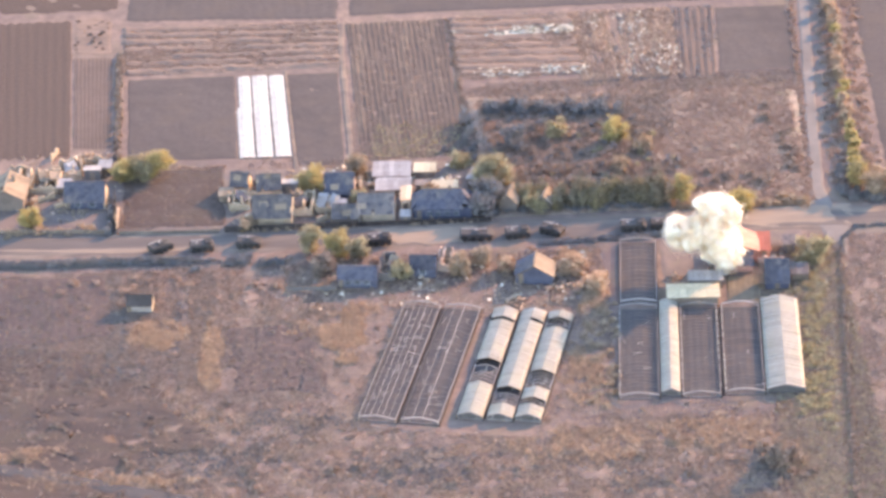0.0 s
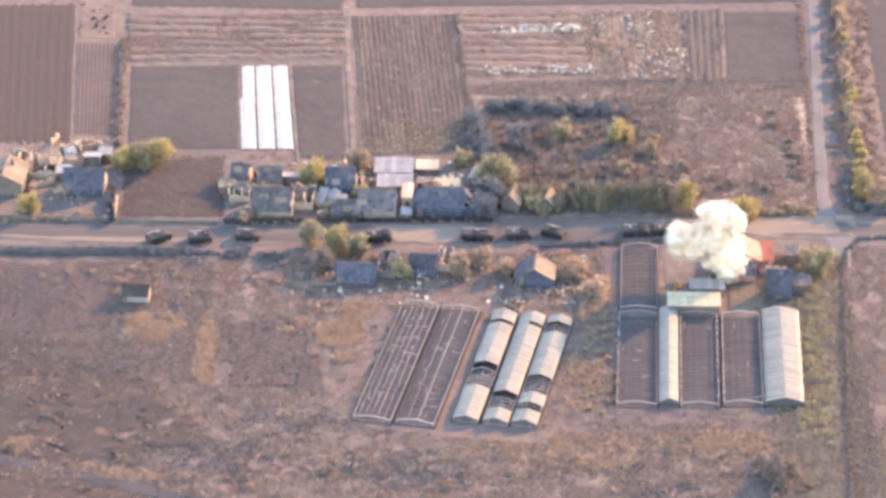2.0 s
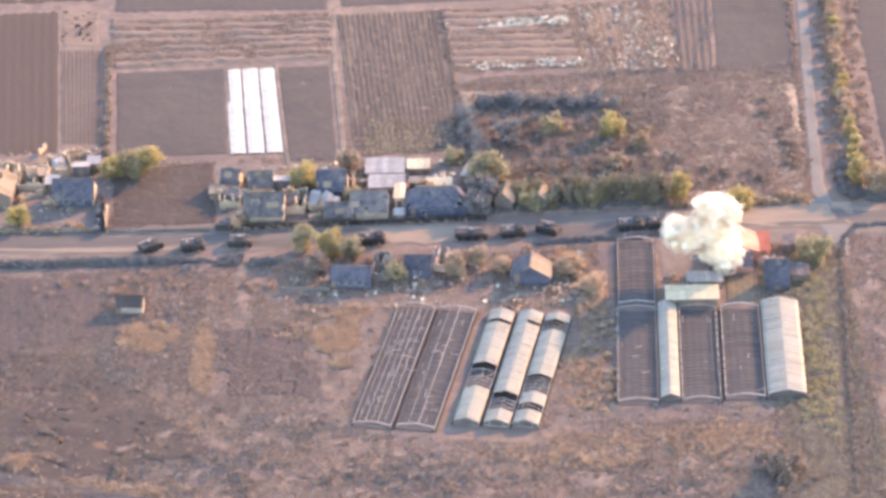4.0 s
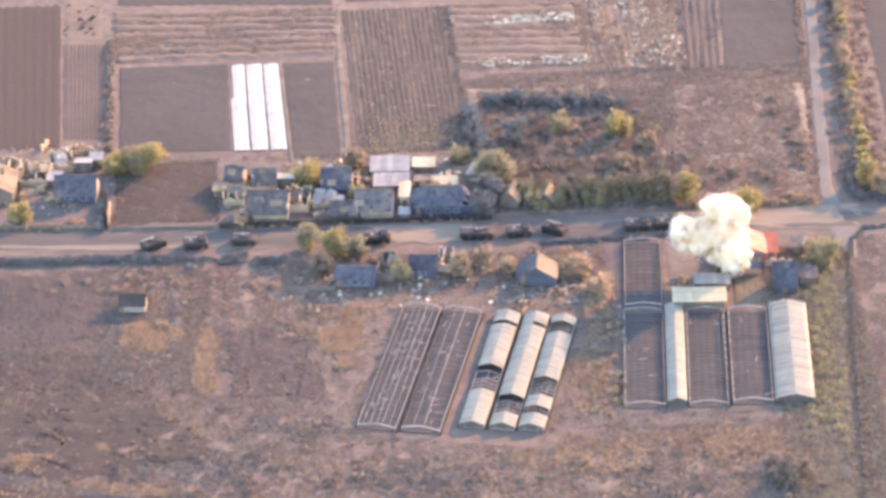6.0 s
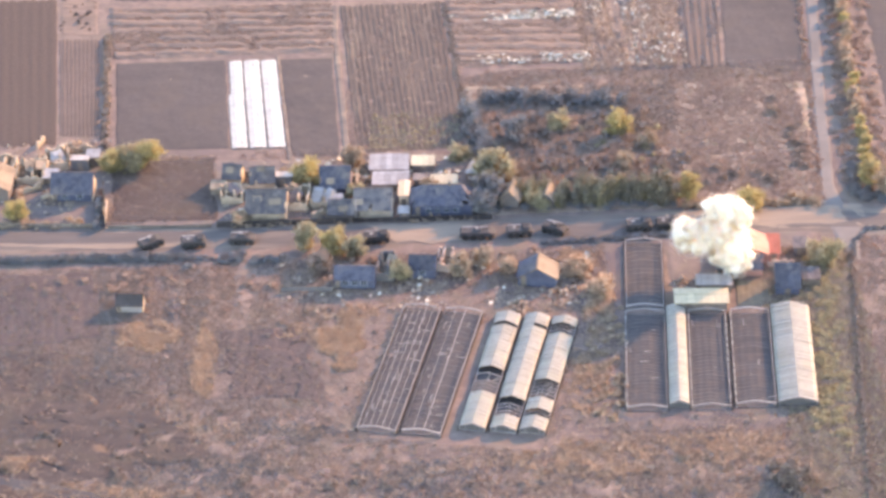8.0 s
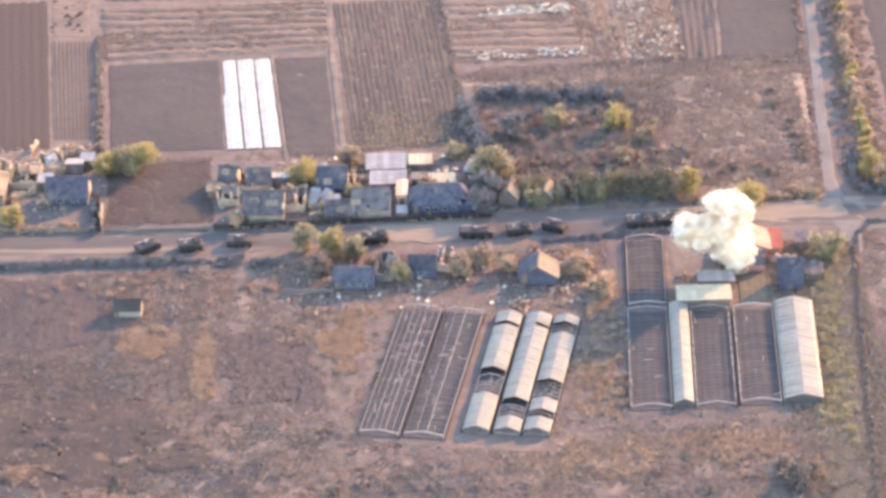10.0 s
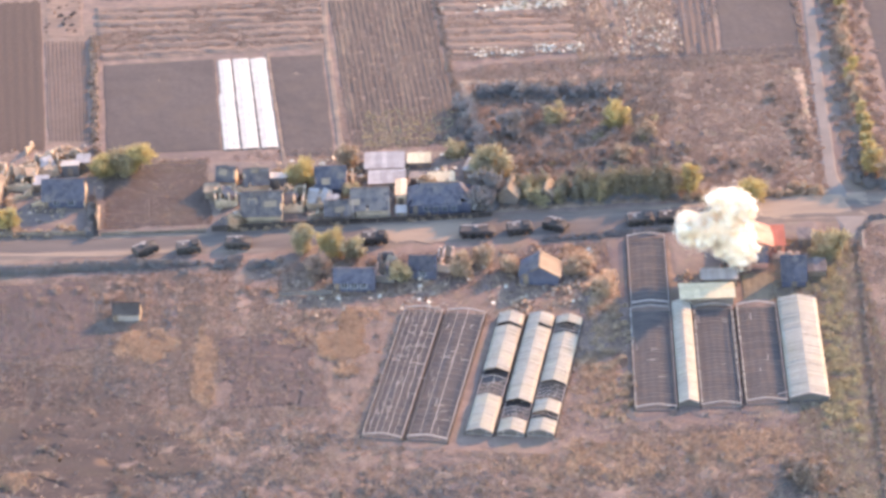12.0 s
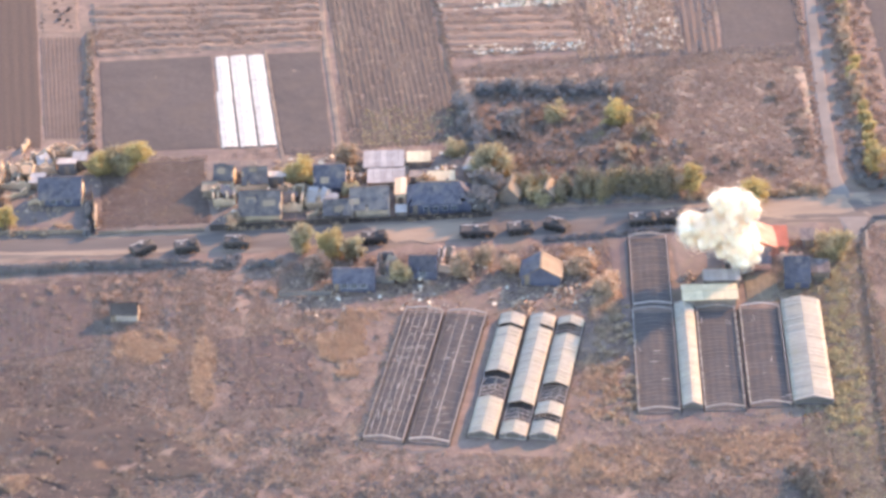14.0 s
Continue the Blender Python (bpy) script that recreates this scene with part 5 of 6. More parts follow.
cottage(49.8, -10.7, 7.8, 3.2, 1.7, 1.5, -4, M_SHADEROOF, M_PINKWALL, "small annexe with a shaded blue-grey roof", windows=1, name="annexe", category="annexe")
lean_to(60.6, -6.0, 2.0, 2.6, 2.3, 2.0, -4, M_SLATE, M_WHITEWALL, "small pale outbuilding in the farmyard")
lean_to(57.2, -17.0, 4.0, 3.2, 4.0, 1.4, -4, M_SHADEROOF, M_SHADEWALL, "tall dark-roofed shed behind the white greenhouse")
lean_to(61.4, -14.6, 2.8, 3.4, 1.6, 1.5, -4, M_SLATE, M_WOOD, "low grey-roofed shelter beside the dark shed")
ruined_wall(54.6, -9.8, 4.6, 1.5, -2, M_PALECLAY, "low cream yard wall beside the pink house")
lean_to(45.0, -15.6, 5.8, 2.8, 1.7, 1.6, -4, M_PALEPIPE, M_WOOD, "flat grey-roofed shed in the farmyard")
house(42.4, -20.4, 8.4, 3.8, 1.8, 0.3, -3, M_CREAM, M_WOOD, "low store covered with cream tarpaulin", "store", along="x", chimney=False, windows=0, name="store")
patch("garden_plot", "dark green-brown garden plot", "garden", [(48.8, -13.6), (54.2, -13.8), (54.0, -21.5), (48.2, -21.4)], M_GARDEN, z=0.09, nu=30, nv=30, shape=rows_along_y(1.0, 0.04, 0.06))


# ---- fences, walls, rubble ----
def fence(x0, y0, x1, y1, h, mat, label, step=2.4):
    n = max(1, int(math.hypot(x1 - x0, y1 - y0) / step))
    yaw = math.degrees(math.atan2(y1 - y0, x1 - x0))
    L = math.hypot(x1 - x0, y1 - y0) / n
    f = thing("fence", pose(x0, y0, 0, 0, 0, yaw), label, "fence")
    post = bpy.data.meshes.new("post")
    bm = a_box(-0.06, 0.06, -0.06, 0.06, -0.2, h + 0.1)
    bm.to_mesh(post)
    bm.free()
    post.materials.append(M_WOOD)
    board = bpy.data.meshes.new("panel")
    bm = a_box(0.07, L - 0.07, -0.02, 0.02, 0.08, h)
    bm.to_mesh(board)
    bm.free()
    board.materials.append(mat)
    for i in range(n + 1):
        shared("post", post, f, pose(i * L, 0, 0))
        if i < n:
            shared("panel", board, f, pose(i * L, 0, rng.normal(0, 0.03), rng.normal(0, 3)))
    return f


# Both roadside fences take the shade-dark boards for the shadow at their foot.
fence(-15.5, 9.0, 9, 8.6, 1.0, M_SHADEBOARD, "board fence along the road, dark for its shadow line")
fence(-39, 9.3, -16, 9.0, 1.2, M_SHADEBOARD, "low board fence along the road, dark for its shadow line")
fence(-58.4, 10.4, -59.6, 23.4, 1.8, M_WOOD, "tall dark board fence between two yards")
fence(-80, 12.4, -59.4, 10.6, 0.9, M_WOOD, "low timber fence along the roadside")
fence(-58, 10.2, -40, 9.4, 0.7, M_WOOD, "low timber fence along the roadside")
fence(-27.5, -11.6, -18.8, -12.2, 1.0, M_WHITEWALL, "low pale slab wall")


def utility_pole(x, y, h):
    o = thing("utility_pole", pose(x, y, 0), "slender pale wooden utility pole by the road", "utility pole", "utility poles by the road")
    part("pole", cylinder(bmesh.new(), 0, 0, h / 2, 0.11, h, "z", 8, 0.08), M_PALEPIPE, o)
    part("crossarm", a_beam((-0.6, 0, h - 0.4), (0.6, 0, h - 0.4), 0.1), M_WOOD, o)
    for sx in (-0.5, 0.5):
        part("insulator", cylinder(bmesh.new(), sx, 0, h - 0.27, 0.05, 0.16, "z", 6), M_TRIM, o)


for x, y in ((-14.7, 9.7), (-8.5, 9.5)):
    utility_pole(x, y, 4.4)


def heap(x, y, r, h, n, label, mat=None):
    verts, faces = [], []
    for i in range(n):
        a, q = rng.uniform(0, 2 * np.pi), r * math.sqrt(rng.uniform(0, 1))
        c = np.array((x + q * math.cos(a), y + q * math.sin(a), h * (1 - q / r) * rng.uniform(0.3, 1.0)))
        s = rng.uniform(0.2, 0.6)
        ax = rng.normal(0, 1, (3, 3))
        ax /= np.linalg.norm(ax, axis=1)[:, None]
        k = len(verts)
        for sx in (-1, 1):
            for sy in (-1, 1):
                for sz in (-1, 1):
                    verts.append(c + s * (sx * ax[0] * 0.6 + sy * ax[1] * 0.45 + sz * ax[2] * 0.3))
        faces += [(k, k + 1, k + 3, k + 2), (k + 4, k + 6, k + 7, k + 5), (k, k + 4, k + 5, k + 1), (k + 2, k + 3, k + 7, k + 6), (k, k + 2, k + 6, k + 4), (k + 1, k + 5, k + 7, k + 3)]
    for v in verts:
        v[2] = max(v[2], 0.0)
    return tagged(new("rubble_heap", quick_mesh("rubble_heap", verts, faces, mat or M_RUBBLE)), label, "rubble", kind="stuff")


heap(-65.6, 37.0, 3.6, 1.8, 90, "tan rubble heap behind the house")
heap(-70.5, 33.0, 3.4, 1.5, 80, "tan rubble among ruined walls")
heap(-75.0, 29.0, 3.4, 1.4, 80, "tan rubble beside the clay house")
heap(-67.5, 19.0, 3.6, 0.8, 60, "low spread of pale rubble in the yard")
heap(-32.0, 25.0, 3.2, 1.2, 80, "grey debris behind the slate-roofed house", M_SLATE)
heap(-29.2, 19.0, 3.0, 1.2, 70, "broken roof pieces between the houses")
heap(-21.6, 13.4, 2.2, 1.0, 50, "broken boards beside the small house", M_WOOD)
heap(-14.4, 22.6, 2.6, 1.2, 60, "pale debris beside the barn")
heap(20.5, -16.4, 4.0, 0.7, 70, "pale debris behind the greenhouses")
heap(12.0, -18.8, 2.2, 0.7, 40, "pale debris at the greenhouse ends")
heap(40.0, -13.6, 1.6, 0.7, 24, "pale debris beside the store")


# ---- vehicles along the road ----
def armoured_vehicle(x, y, yaw, l, w, h, label, turret=True):
    v = thing("armoured_vehicle", pose(x, y, 0.12, 0, 0, yaw), label, "vehicle", "stopped column on the road")
    bm = bmesh.new()
    side = [(-l / 2, 0.75), (-l / 2 + 0.35, 0.42), (l / 2 - 0.8, 0.42), (l / 2, 0.9), (l / 2 - 0.5, h * 0.66), (l / 2 - 1.2, h * 0.82), (-l / 2 + 0.2, h * 0.82)]
    a = [bm.verts.new((px, -w / 2, pz)) for px, pz in side]
    b = [bm.verts.new((px, w / 2, pz)) for px, pz in side]
    bm.faces.new(a)
    bm.faces.new(b[::-1])
    for i in range(len(side)):
        bm.faces.new((a[i], b[i], b[(i + 1) % len(side)], a[(i + 1) % len(side)]))
    bmesh.ops.recalc_face_normals(bm, faces=bm.faces)
    bmesh.ops.bevel(bm, geom=bm.edges[:], offset=0.06, segments=1, affect="EDGES")
    part("hull", bm, M_HULL, v)
    # Thin pale strip paints sunlight along the far roof edge.
    part("roof_plate", a_box(-l / 2 + 0.3, l / 2 - 1.4, w / 2 - 0.34, w / 2 - 0.05, h * 0.82 + 0.004, h * 0.82 + 0.07, 0.02), M_HULLTOP, v, "pale strip standing in for the sunlit far roof edge")
    if turret:
        t = part("turret", a_box(-0.7, 0.7, -0.65, 0.65, h * 0.82, h, 0.08, 0.25), M_HULL, v)
        part("hatch", cylinder(bmesh.new(), -0.2, 0.1, h + 0.03, 0.3, 0.06), M_HULLTOP, t)
        part("barrel", a_beam((0.6, 0, h * 0.92), (1.9, 0, h * 0.94), 0.09), M_HULL, t)
    else:
        part("cabin", a_box(l * 0.08, l * 0.42, -w / 2 + 0.1, w / 2 - 0.1, h * 0.82, h, 0.1, 0.15), M_HULL, v)
        part("hatch", cylinder(bmesh.new(), -l * 0.2, 0, h * 0.82 + 0.08, 0.32, 0.07), M_HULLTOP, v)
    for s in (-1, 1):
        for i in range(4):
            px = (i - 1.5) * l * 0.235
            wheel = part("wheel", cylinder(bmesh.new(), px, s * (w / 2 - 0.02), 0.46, 0.46, 0.3, "y", 14), M_TYRE, v)
            part("rim", cylinder(bmesh.new(), px, s * (w / 2 + 0.1), 0.46, 0.24, 0.1, "y", 10), M_HULL, wheel)
    return v


for x, y, yaw, l, tur, lab in ((-50.2, 4.2, 34, 4.4, True, "dark wrecked armoured vehicle slewed across the road"), (-42.8, 3.8, 6, 4.4, False, "dark armoured carrier stopped on the road"),
                              (-34.4, 4.3, -4, 4.6, True, "dark armoured vehicle stopped on the road"), (-11.2, 3.0, 2, 4.6, False, "dark armoured carrier at the roadside"),
                              (6.2, 3.0, -3, 6.2, True, "dark armoured vehicle stopped on the road"), (13.4, 3.2, 4, 4.6, False, "dark armoured carrier stopped on the road"),
                              (19.6, 3.6, -28, 4.4, True, "dark armoured vehicle turned aslant on the road"), (34.0, 3.6, 2, 4.8, False, "dark armoured carrier with a roof edge coloured as sunlit"),
                              (39.2, 3.6, -1, 4.6, False, "dark armoured carrier with a roof edge coloured as sunlit"), (44.4, 3.6, 1, 4.5, False, "dark armoured carrier with a roof edge coloured as sunlit")):
    armoured_vehicle(x, y, yaw, l, 2.1, 1.7, lab, tur)

# ---- trees and shrubs ----
for x, y, h, r, mat, lab, dense in (
        (-58.4, 29.6, 4.6, 1.9, M_YELLOW, "yellow-leaved tree beside the white outbuilding", 0.7), (-55.2, 30.0, 4.2, 2.0, M_OLIVE, "olive-leaved tree in the yard", 0.6), (-51.8, 30.6, 5.6, 2.0, M_YELLOW, "yellow-leaved tree in the yard", 0.75),
        (-74.0, 13.6, 4.6, 1.4, M_YELLOW, "slender yellowing tree by the roadside", 0.8), (-23.4, 1.4, 5.0, 1.6, M_OLIVE, "olive-leaved tree at the roadside", 1.2), (-18.6, 0.2, 5.0, 1.7, M_YELLOW, "yellow-leaved tree at the roadside", 1.2),
        (-15.4, -1.6, 3.6, 1.4, M_OLIVE, "olive bush-like tree at the roadside", 1.1), (9.2, 20.6, 6.0, 2.7, M_OLIVE, "yellow-green tree by the lane", 1.4),
        (17.2, 12.2, 3.4, 1.6, M_OLIVE, "olive bush-like tree beside the house", 1.0), (43.2, 11.0, 7.2, 1.5, M_YELLOW, "slender bright yellow poplar by the road", 1.5), (41.2, 12.6, 4.8, 1.4, M_BROWNLEAF, "brown-leaved tree by the road", 1.0),
        (33.2, 35.6, 4.4, 1.6, M_YELLOW, "yellow-leaved tree in the scrub", 1.0), (53.6, 8.6, 3.4, 1.8, M_YELLOW, "yellowish bush-like tree by the road", 0.9), 
        (26.4, -15.4, 2.4, 1.8, M_STRAW, "tan-leaved tree behind the greenhouse", 1.0), (22.6, -9.4, 2.6, 1.7, M_STRAW, "tan-leaved tree beside the house", 0.8),
        (51.6, -70.0, 4.6, 1.9, M_SCRUB, "leafless grey tree in the meadow", 0.9), (75.4, 14.6, 5.6, 1.5, M_YELLOW, "large yellow-leaved tree at the road junction", 1.0), (79.2, 11.6, 4.6, 2.2, M_BROWNLEAF, "brown bushy tree at the road junction", 1.0), (64.6, -9.0, 4.2, 2.2, M_OLIVE, "yellow-green tree by the farm track", 0.8), (2.8, -8.4, 3.6, 1.6, M_BROWNLEAF, "sparse tan tree beside the house", 0.8),
        (-7.6, -9.2, 3.2, 1.4, M_OLIVE, "yellow-green tree beside the house", 0.9)):
    tree(x, y, h, r, mat, lab, dense)
# Trees in the dark plant colour have their shade put into the leaves.
for x, y, h, r, mat, lab, dense in (
         (-34.8, 10.0, 2.6, 1.3, M_BROWNLEAF, "brown-leaved tree beside the ruined house", 0.50),
        (-23.2, 23.4, 4.2, 2.3, M_YELLOW, "yellow-leaved tree behind the ruins", 0.55), (-15.4, 27.6, 4.4, 1.6, M_BROWNLEAF, "brownish tree beside the barn", 0.45), 
        (3.8, 28.6, 2.8, 1.5, M_OLIVE, "olive tree behind the sheds", 0.50), (8.2, 14.6, 5.2, 2.2, M_SHADEPLANT, "dense tree beside the lane, dark for shade", 0.60), (7.6, 10.6, 4.2, 1.9, M_SHADEPLANT, "dense tree beside the road, dark for shade", 0.55),
         
        (-20.8, -5.6, 3.4, 1.8, M_SCRUB, "leafless grey tree beside the shade-blue house", 0.50), (6.4, -5.2, 3.2, 1.6, M_BROWNLEAF, "sparse tan tree below the road", 0.45), (11.0, -8.4, 3.2, 1.5, M_STRAW, "tan tree beside the small house", 0.45),
        (-1.6, 17.6, 3.2, 1.3, M_BROWNLEAF, "brownish tree between the houses", 0.45), (-14.6, 16.8, 3.0, 1.3, M_OLIVE, "olive tree between the houses", 0.45), 
        (14.0, 35.4, 3.8, 1.9, M_SHADEPLANT, "dense tree on the waste plot, dark for shade", 0.55), (22.6, 38.4, 3.2, 1.6, M_OLIVE, "olive tree on the waste plot", 0.50), 
        (33.4, 24.2, 2.8, 1.4, M_BROWNLEAF, "brown-leaved tree on the waste plot", 0.50), (38.0, 31.6, 2.8, 1.5, M_BROWNLEAF, "brown-leaved tree on the waste plot", 0.50)):
    tree(x, y, h, r, mat, lab, dense)
for i in range(28):
    yy = 18.0 + 3.2 * i
    gold = yy < 36 or i in (9, 10, 17)
    tree(75.2 + 0.062 * (yy - 14) + rng.normal(0, 0.35), yy + rng.normal(0, 0.5), rng.uniform(2.2, 3.2), rng.uniform(0.7, 1.05), M_YELLOW if gold else M_STRAW if i % 3 else M_BROWNLEAF,
         "yellow autumn tree in the roadside row" if gold else "brownish autumn tree in the roadside row", 0.8)

# Dark hedge stands in for the shadow lying in the roadside ditch.
shrub_belt("hedge", "scrubby hedge, dark for the shaded ditch below the road", "hedge", belt(-95, 1.9, -47, 0.1, 190, 1.15, 1.1, 300, 0.2) + belt(-47, -0.2, -28, -2, 34, 1.0, 0.9, 200), M_SHADEPLANT, 0.22)
# Thickets and bushes in the dark plant colour carry painted shade.
shrub_belt("thicket", "thicket on the waste plot, dark for tree shade", "shrubs", belt(9, 49, 34, 47, 50, 3.0, 1.5, 240, 1.0) + belt(6.5, 46, 8.5, 26, 24, 3.6, 1.4, 260, 0.7), M_SHADEPLANT, 0.34)
shrub_belt("thicket", "low thicket above the road, dark for its shaded front", "shrubs", belt(7, 12.0, 41, 11.4, 46, 0.9, 1.0, 260, 0.6), M_SHADEPLANT, 0.26)
shrub_belt("thicket", "yellow-brown bushes along the thicket", "shrubs", belt(21, 13.8, 41, 13.0, 26, 5.0, 1.25, 1000, 0.9) + belt(22, 13.4, 40, 12.6, 10, 6.4, 1.3, 1200, 0.4), M_THICKET, 0.3)
shrub_belt("thicket", "olive bushes beside the overgrown houses", "shrubs", belt(8, 15.4, 21, 14.4, 15, 4.2, 1.2, 900, 0.7), M_THICKET, 0.3)
shrub_belt("thicket", "olive-grey bushes on the waste plot", "shrubs", belt(12, 30, 40, 26, 70, 1.5, 1.1, 80, 4.5) + belt(14, 40, 38, 36, 60, 1.5, 1.1, 80, 3.0), M_SCRUB, 0.32)
shrub_belt("thicket", "bushes scattered over the waste plot, dark for shade", "shrubs", belt(10, 32, 42, 24, 46, 1.6, 0.8, 60, 5.5) + belt(12, 44, 40, 40, 30, 1.6, 0.8, 60, 2.6), M_SHADEPLANT, 0.32)
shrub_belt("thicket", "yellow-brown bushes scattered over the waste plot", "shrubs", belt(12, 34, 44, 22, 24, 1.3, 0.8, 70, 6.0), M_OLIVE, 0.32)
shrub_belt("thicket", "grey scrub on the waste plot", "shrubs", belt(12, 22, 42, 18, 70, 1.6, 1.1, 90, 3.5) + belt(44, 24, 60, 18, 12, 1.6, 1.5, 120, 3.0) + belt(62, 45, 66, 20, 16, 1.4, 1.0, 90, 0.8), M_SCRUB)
# Ditch growth also colours in the shadow strip beside the vehicles.
shrub_belt("hedge", "ditch growth, dark for the shadow strip beside the road", "hedge", belt(17, 0.2, 50, 1.4, 80, 0.7, 0.8, 150, 0.2), M_SHADEPLANT, 0.3)
# Added dark growth where the junction trees only cast shade.
shrub_belt("thicket", "low growth standing in for shade under the junction trees", "shrubs", belt(73.5, 11.2, 84, 9.6, 26, 1.8, 1.2, 260, 0.7) + belt(73.2, 22, 72.6, 12, 14, 1.4, 0.9, 200, 0.4), M_SHADEPLANT, 0.3)
shrub_belt("hedge", "dark hedge curving from the road into the farm track", "hedge", belt(84, 1.4, 73, 0.4, 20, 0.6, 0.6, 70, 0.15) + belt(73, 0.4, 70.4, -3, 8, 0.6, 0.5, 60, 0.1) + belt(70.4, -3, 69.6, -8, 8, 0.6, 0.5, 60, 0.1), M_SHADEPLANT, 0.28)
shrub_belt("hedge", "rusty low growth along the road", "hedge", belt(43, 10.2, 66, 9.8, 26, 1.5, 1.3, 120, 0.6), M_BROWNLEAF)
# The lane's shadow is put into this hedge's dark colour.
shrub_belt("hedge", "narrow hedge by the shade-blue house's yard, dark for the shaded lane", "hedge", belt(-59.8, 9.8, -59.9, 20, 16, 1.8, 0.7, 110, 0.15), M_SHADEPLANT, 0.3)
shrub_belt("bushes", "tan bushes along the clay yard", "shrubs", belt(-74.4, 25, -72.6, 11.4, 18, 1.2, 0.8, 80, 0.3), M_STRAW, 0.32)
shrub_belt("bushes", "low bushes against the house walls", "shrubs", belt(-37, 9.6, -13, 9.4, 22, 1.0, 0.7, 60, 0.5) + belt(-6, 8.9, 6, 8.7, 10, 0.9, 0.6, 50, 0.3) + belt(-38, 24, -12, 25, 26, 1.3, 0.9, 80, 1.6) + belt(-84, 12.5, -62, 11.6, 22, 1.0, 0.8, 60, 0.8), M_BROWNLEAF, 0.32)
shrub_belt("hedge", "dark overgrown ditch along the farm track", "hedge", belt(69.6, -6, 61.8, -84, 120, 0.55, 0.45, 34, 0.12), M_SCRUB)
shrub_belt("bushes", "low olive and tan growth on the strip along the farm track", "shrubs", belt(64.6, -4, 59.4, -58, 150, 0.7, 1.2, 90, 1.4), M_OLIVE, 0.26)
sow("green_weeds", "green-brown weeds on the grass strip", "weeds", (53, 69, -84, -4), 3200, M_OLIVE, 0.3, 0.36, 103.0, -0.8, scale=0.14, z=0.1, gate=False)
sow("dry_grass", "brown dry grass on the grass strip", "grass", (53, 69, -84, -4), 9000, M_SCRUB, 0.3, 0.36, 107.0, -1.0, scale=0.2, z=0.1, gate=False)
shrub_belt("bushes", "grey bushes scattered over the near meadow", "shrubs", belt(-70, -62, 50, -74, 30, 0.7, 1.3, 80, 6.0) + belt(48, -66, 55, -72, 12, 1.6, 1.4, 110, 2.0), M_SCRUB)
shrub_belt("bushes", "small dark weed clumps over the meadow", "shrubs", [(x, y, h, h * 1.5, 26) for x, y, h in zip(rng.uniform(-90, 52, 420), rng.uniform(-80, -8, 420), rng.uniform(0.25, 0.6, 420)) if clear_of(x, y)], M_SCRUB, 0.3)
shrub_belt("bushes", "pale sunlit weed clumps over the meadow", "shrubs", [(x, y, h, h * 1.3, 22) for x, y, h in zip(rng.uniform(-90, 52, 300), rng.uniform(-80, -8, 300), rng.uniform(0.25, 0.5, 300)) if clear_of(x, y)], M_DRYGRASS, 0.28)
shrub_belt("bushes", "grey-brown bushes along the house plots", "shrubs", belt(-66, -6, -30, -8, 34, 0.9, 1.0, 60, 3.0) + belt(-28, -4, 26, -6, 44, 0.6, 0.8, 50, 2.8), M_DRYGRASS, 0.3)
shrub_belt("bushes", "tan bushes beside the greenhouses", "shrubs", belt(25.5, -16, 25, -50, 60, 0.8, 0.8, 50, 1.7), M_BROWNLEAF, 0.32)
shrub_belt("roadside_weeds", "dry weeds along the dirt road", "weeds", belt(72.4, 14, 79.4, 100, 150, 0.5, 1.0, 60, 0.8) + belt(67.0, 14, 72.6, 100, 120, 0.4, 0.6, 34, 0.3) + belt(78, 14, 84, 100, 120, 0.5, 1.1, 50, 1.0), M_DRYGRASS, 0.3)
shrub_belt("hedge", "dark hedge between two plots", "hedge", belt(-62.2, 79, -60.0, 37, 50, 1.2, 0.7, 70, 0.2), M_SCRUB)
shrub_belt("hedge", "weedy margin beside a furrowed plot", "hedge", belt(3.1, 88, 6.2, 32, 60, 0.5, 0.6, 50, 0.25), M_SCRUB, 0.3)


# ---- smoke ----
puff_rng = np.random.default_rng(23)


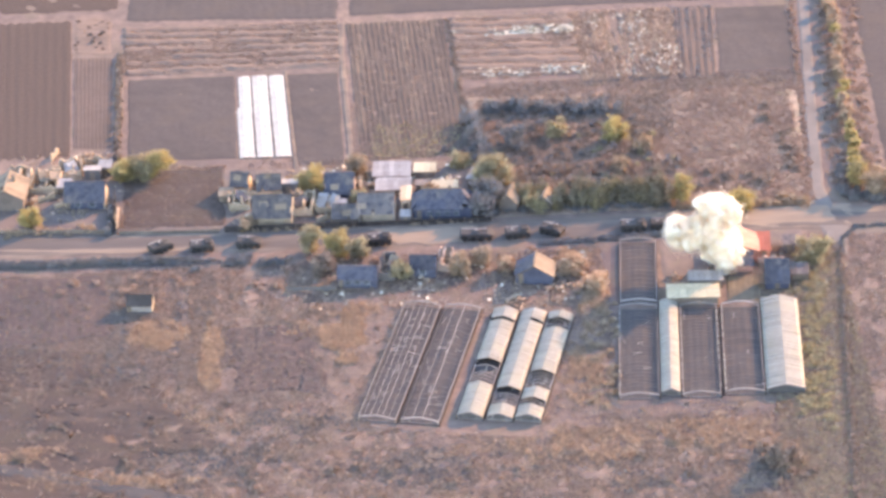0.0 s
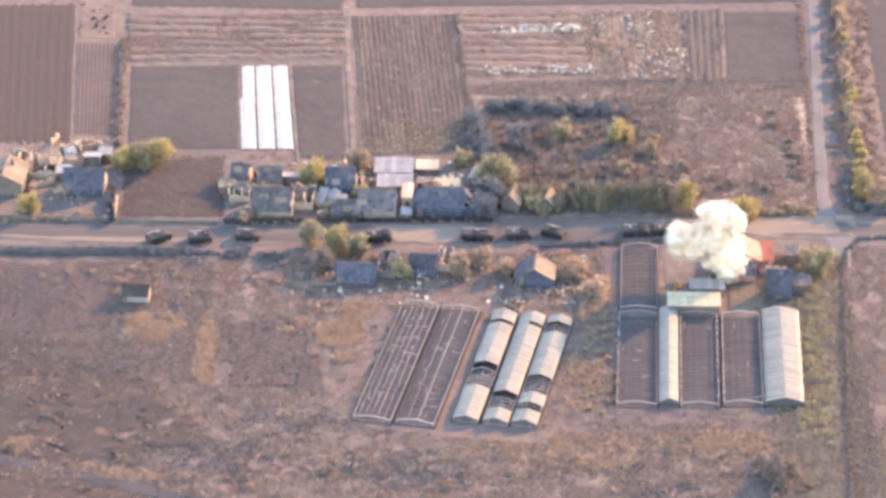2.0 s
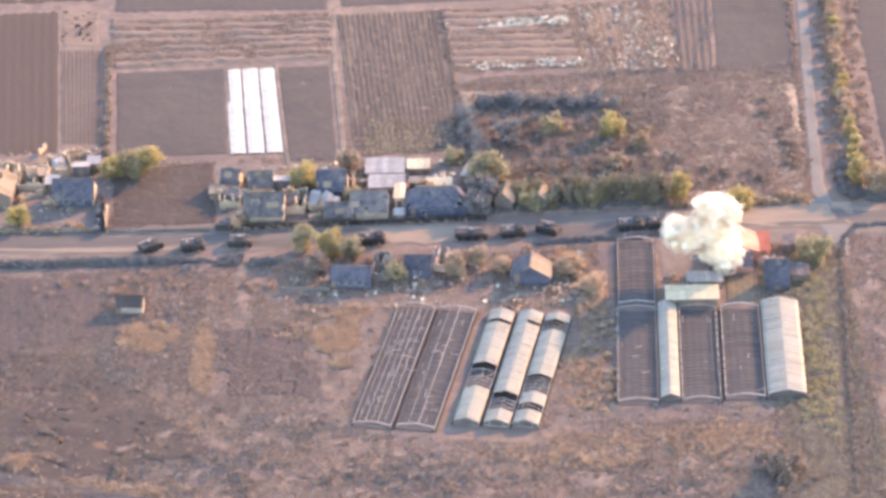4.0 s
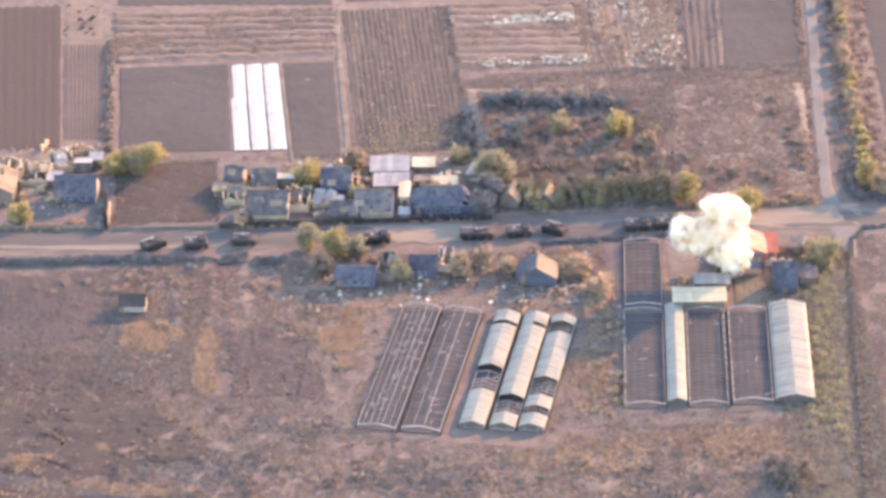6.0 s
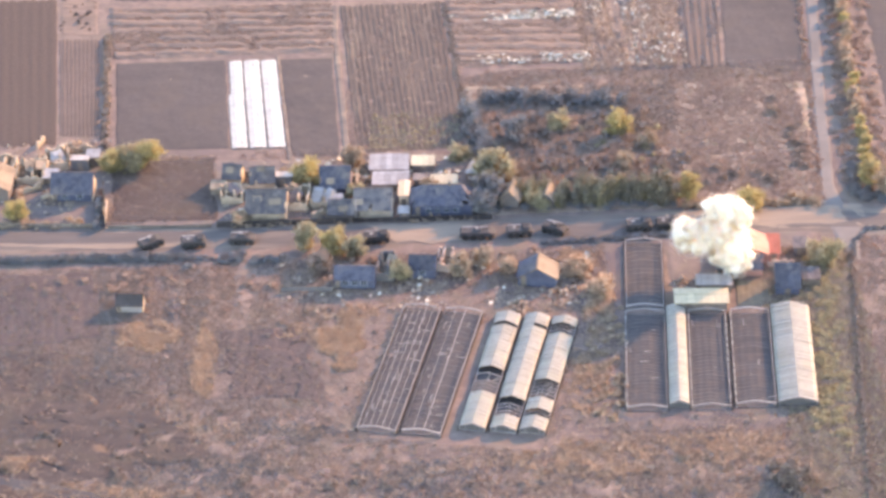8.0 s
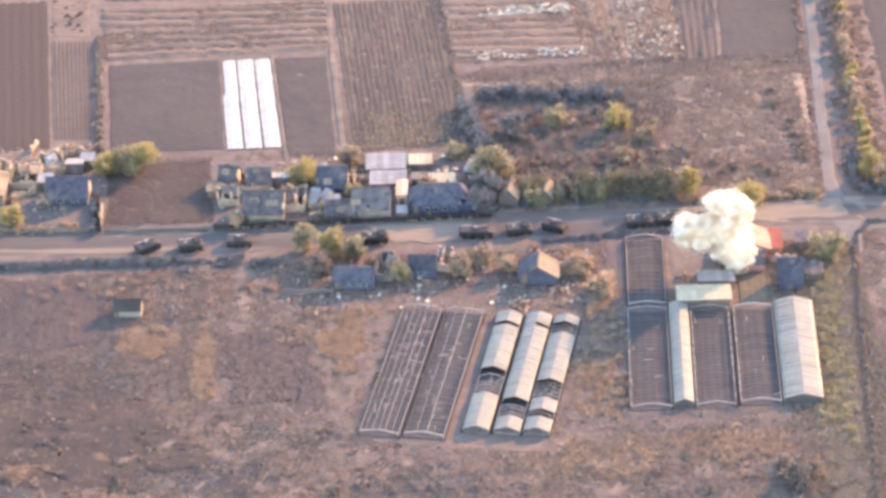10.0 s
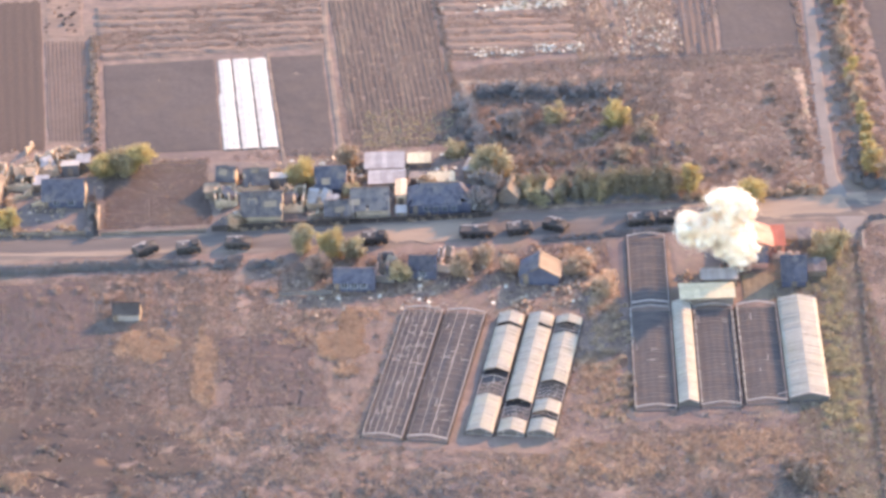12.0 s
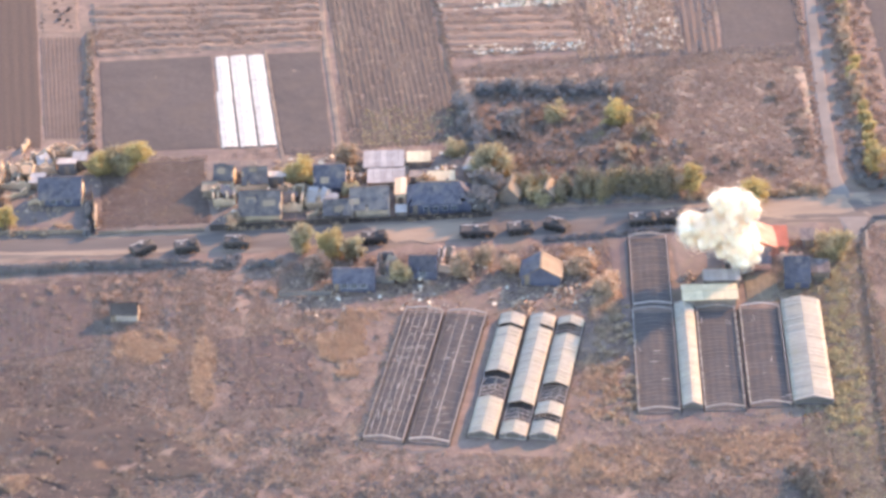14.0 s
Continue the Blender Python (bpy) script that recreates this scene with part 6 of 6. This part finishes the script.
def smoke_cloud(puffs, label):
    """Billowing smoke: crowded small billows on the skin of a few large ones."""
    ball = bmesh.new()
    bmesh.ops.create_icosphere(ball, subdivisions=3, radius=1)
    unit = np.array([v.co for v in ball.verts])
    tris = np.array([[v.index for v in f.verts] for f in ball.faces])
    ball.free()
    shells, skins = [], []

    def billow(c, q):
        out = []
        for d in unit:
            p = Vector(c + d * q)
            out.append(c + d * q * (1 + 0.22 * abs(noise.noise(p * 0.9)) + 0.30 * abs(noise.noise(p * 0.4)) + 0.10 * noise.noise(p * 2.6) - 0.1))
        skins.append(tris + len(unit) * len(shells))
        shells.append(np.array(out))

    for x, y, z, r in puffs:
        c = np.array((x, y, z))
        billow(c, r * 0.82)
        for k in range(26):
            d = puff_rng.normal(0, 1, 3)
            billow(c + d / np.linalg.norm(d) * r * puff_rng.uniform(0.55, 0.95), r * puff_rng.uniform(0.16, 0.42))
    cloud = thing("smoke_cloud", pose(0, 0, 0), label, "smoke")
    core = new("plume", quick_mesh("plume", np.concatenate(shells), np.concatenate(skins), M_SMOKE, True))
    core.parent = cloud
    fused = core.modifiers.new("fused", "REMESH")
    fused.mode, fused.voxel_size, fused.use_smooth_shade = "VOXEL", 0.2, True
    tet = np.array(((1, 1, 1), (1, -1, -1), (-1, 1, -1), (-1, -1, 1)), float)
    verts, faces = [], []
    for x, y, z, r in puffs:
        n = int(260 * r)
        d = puff_rng.normal(0, 1, (n, 3))
        d /= np.linalg.norm(d, axis=1)[:, None]
        c = np.array((x, y, z)) + d * (r * puff_rng.uniform(0.85, 1.05, n) + puff_rng.exponential(0.28, n))[:, None]
        for p, q in zip(c, puff_rng.uniform(0.04, 0.11, n)):
            if p[2] > 0.2:
                k = len(verts)
                verts.extend(p + tet * puff_rng.choice((-1, 1), 3) * q)
                faces += [(k, k + 1, k + 2), (k, k + 3, k + 1), (k, k + 2, k + 3), (k + 1, k + 3, k + 2)]
    wisps = new("fringe", quick_mesh("fringe", verts, faces, M_SMOKE))
    wisps.parent = cloud
    return cloud


smoke_cloud([
    (47.5, -12.0, 13.0, 2.6),
    (45.7, -10.8, 12.5, 2.1),
    (49.2, -12.8, 12.5, 2.2),
    (47.7, -12.0, 10.5, 2.6),
    (48.2, -10.8, 7.0, 3.1),
    (48.6, -12.8, 5.1, 3.1),
    (49.0, -12.0, 2.3, 2.4),
    (48.4, -10.8, -0.3, 1.5),
    (45.7, -12.8, 8.9, 2.4),
    (46.8, -12.0, 4.9, 2.5),
    (40.2, -10.8, 9.2, 1.6),
    (39.4, -12.8, 9.0, 1.5),
    (42.0, -12.0, 9.2, 1.9),
    (41.0, -10.8, 6.0, 2.0),
    (43.3, -12.8, 7.4, 2.3),
    (44.1, -12.0, 9.8, 1.7),
], "tall billowing cream-white smoke cloud over the farmyard")
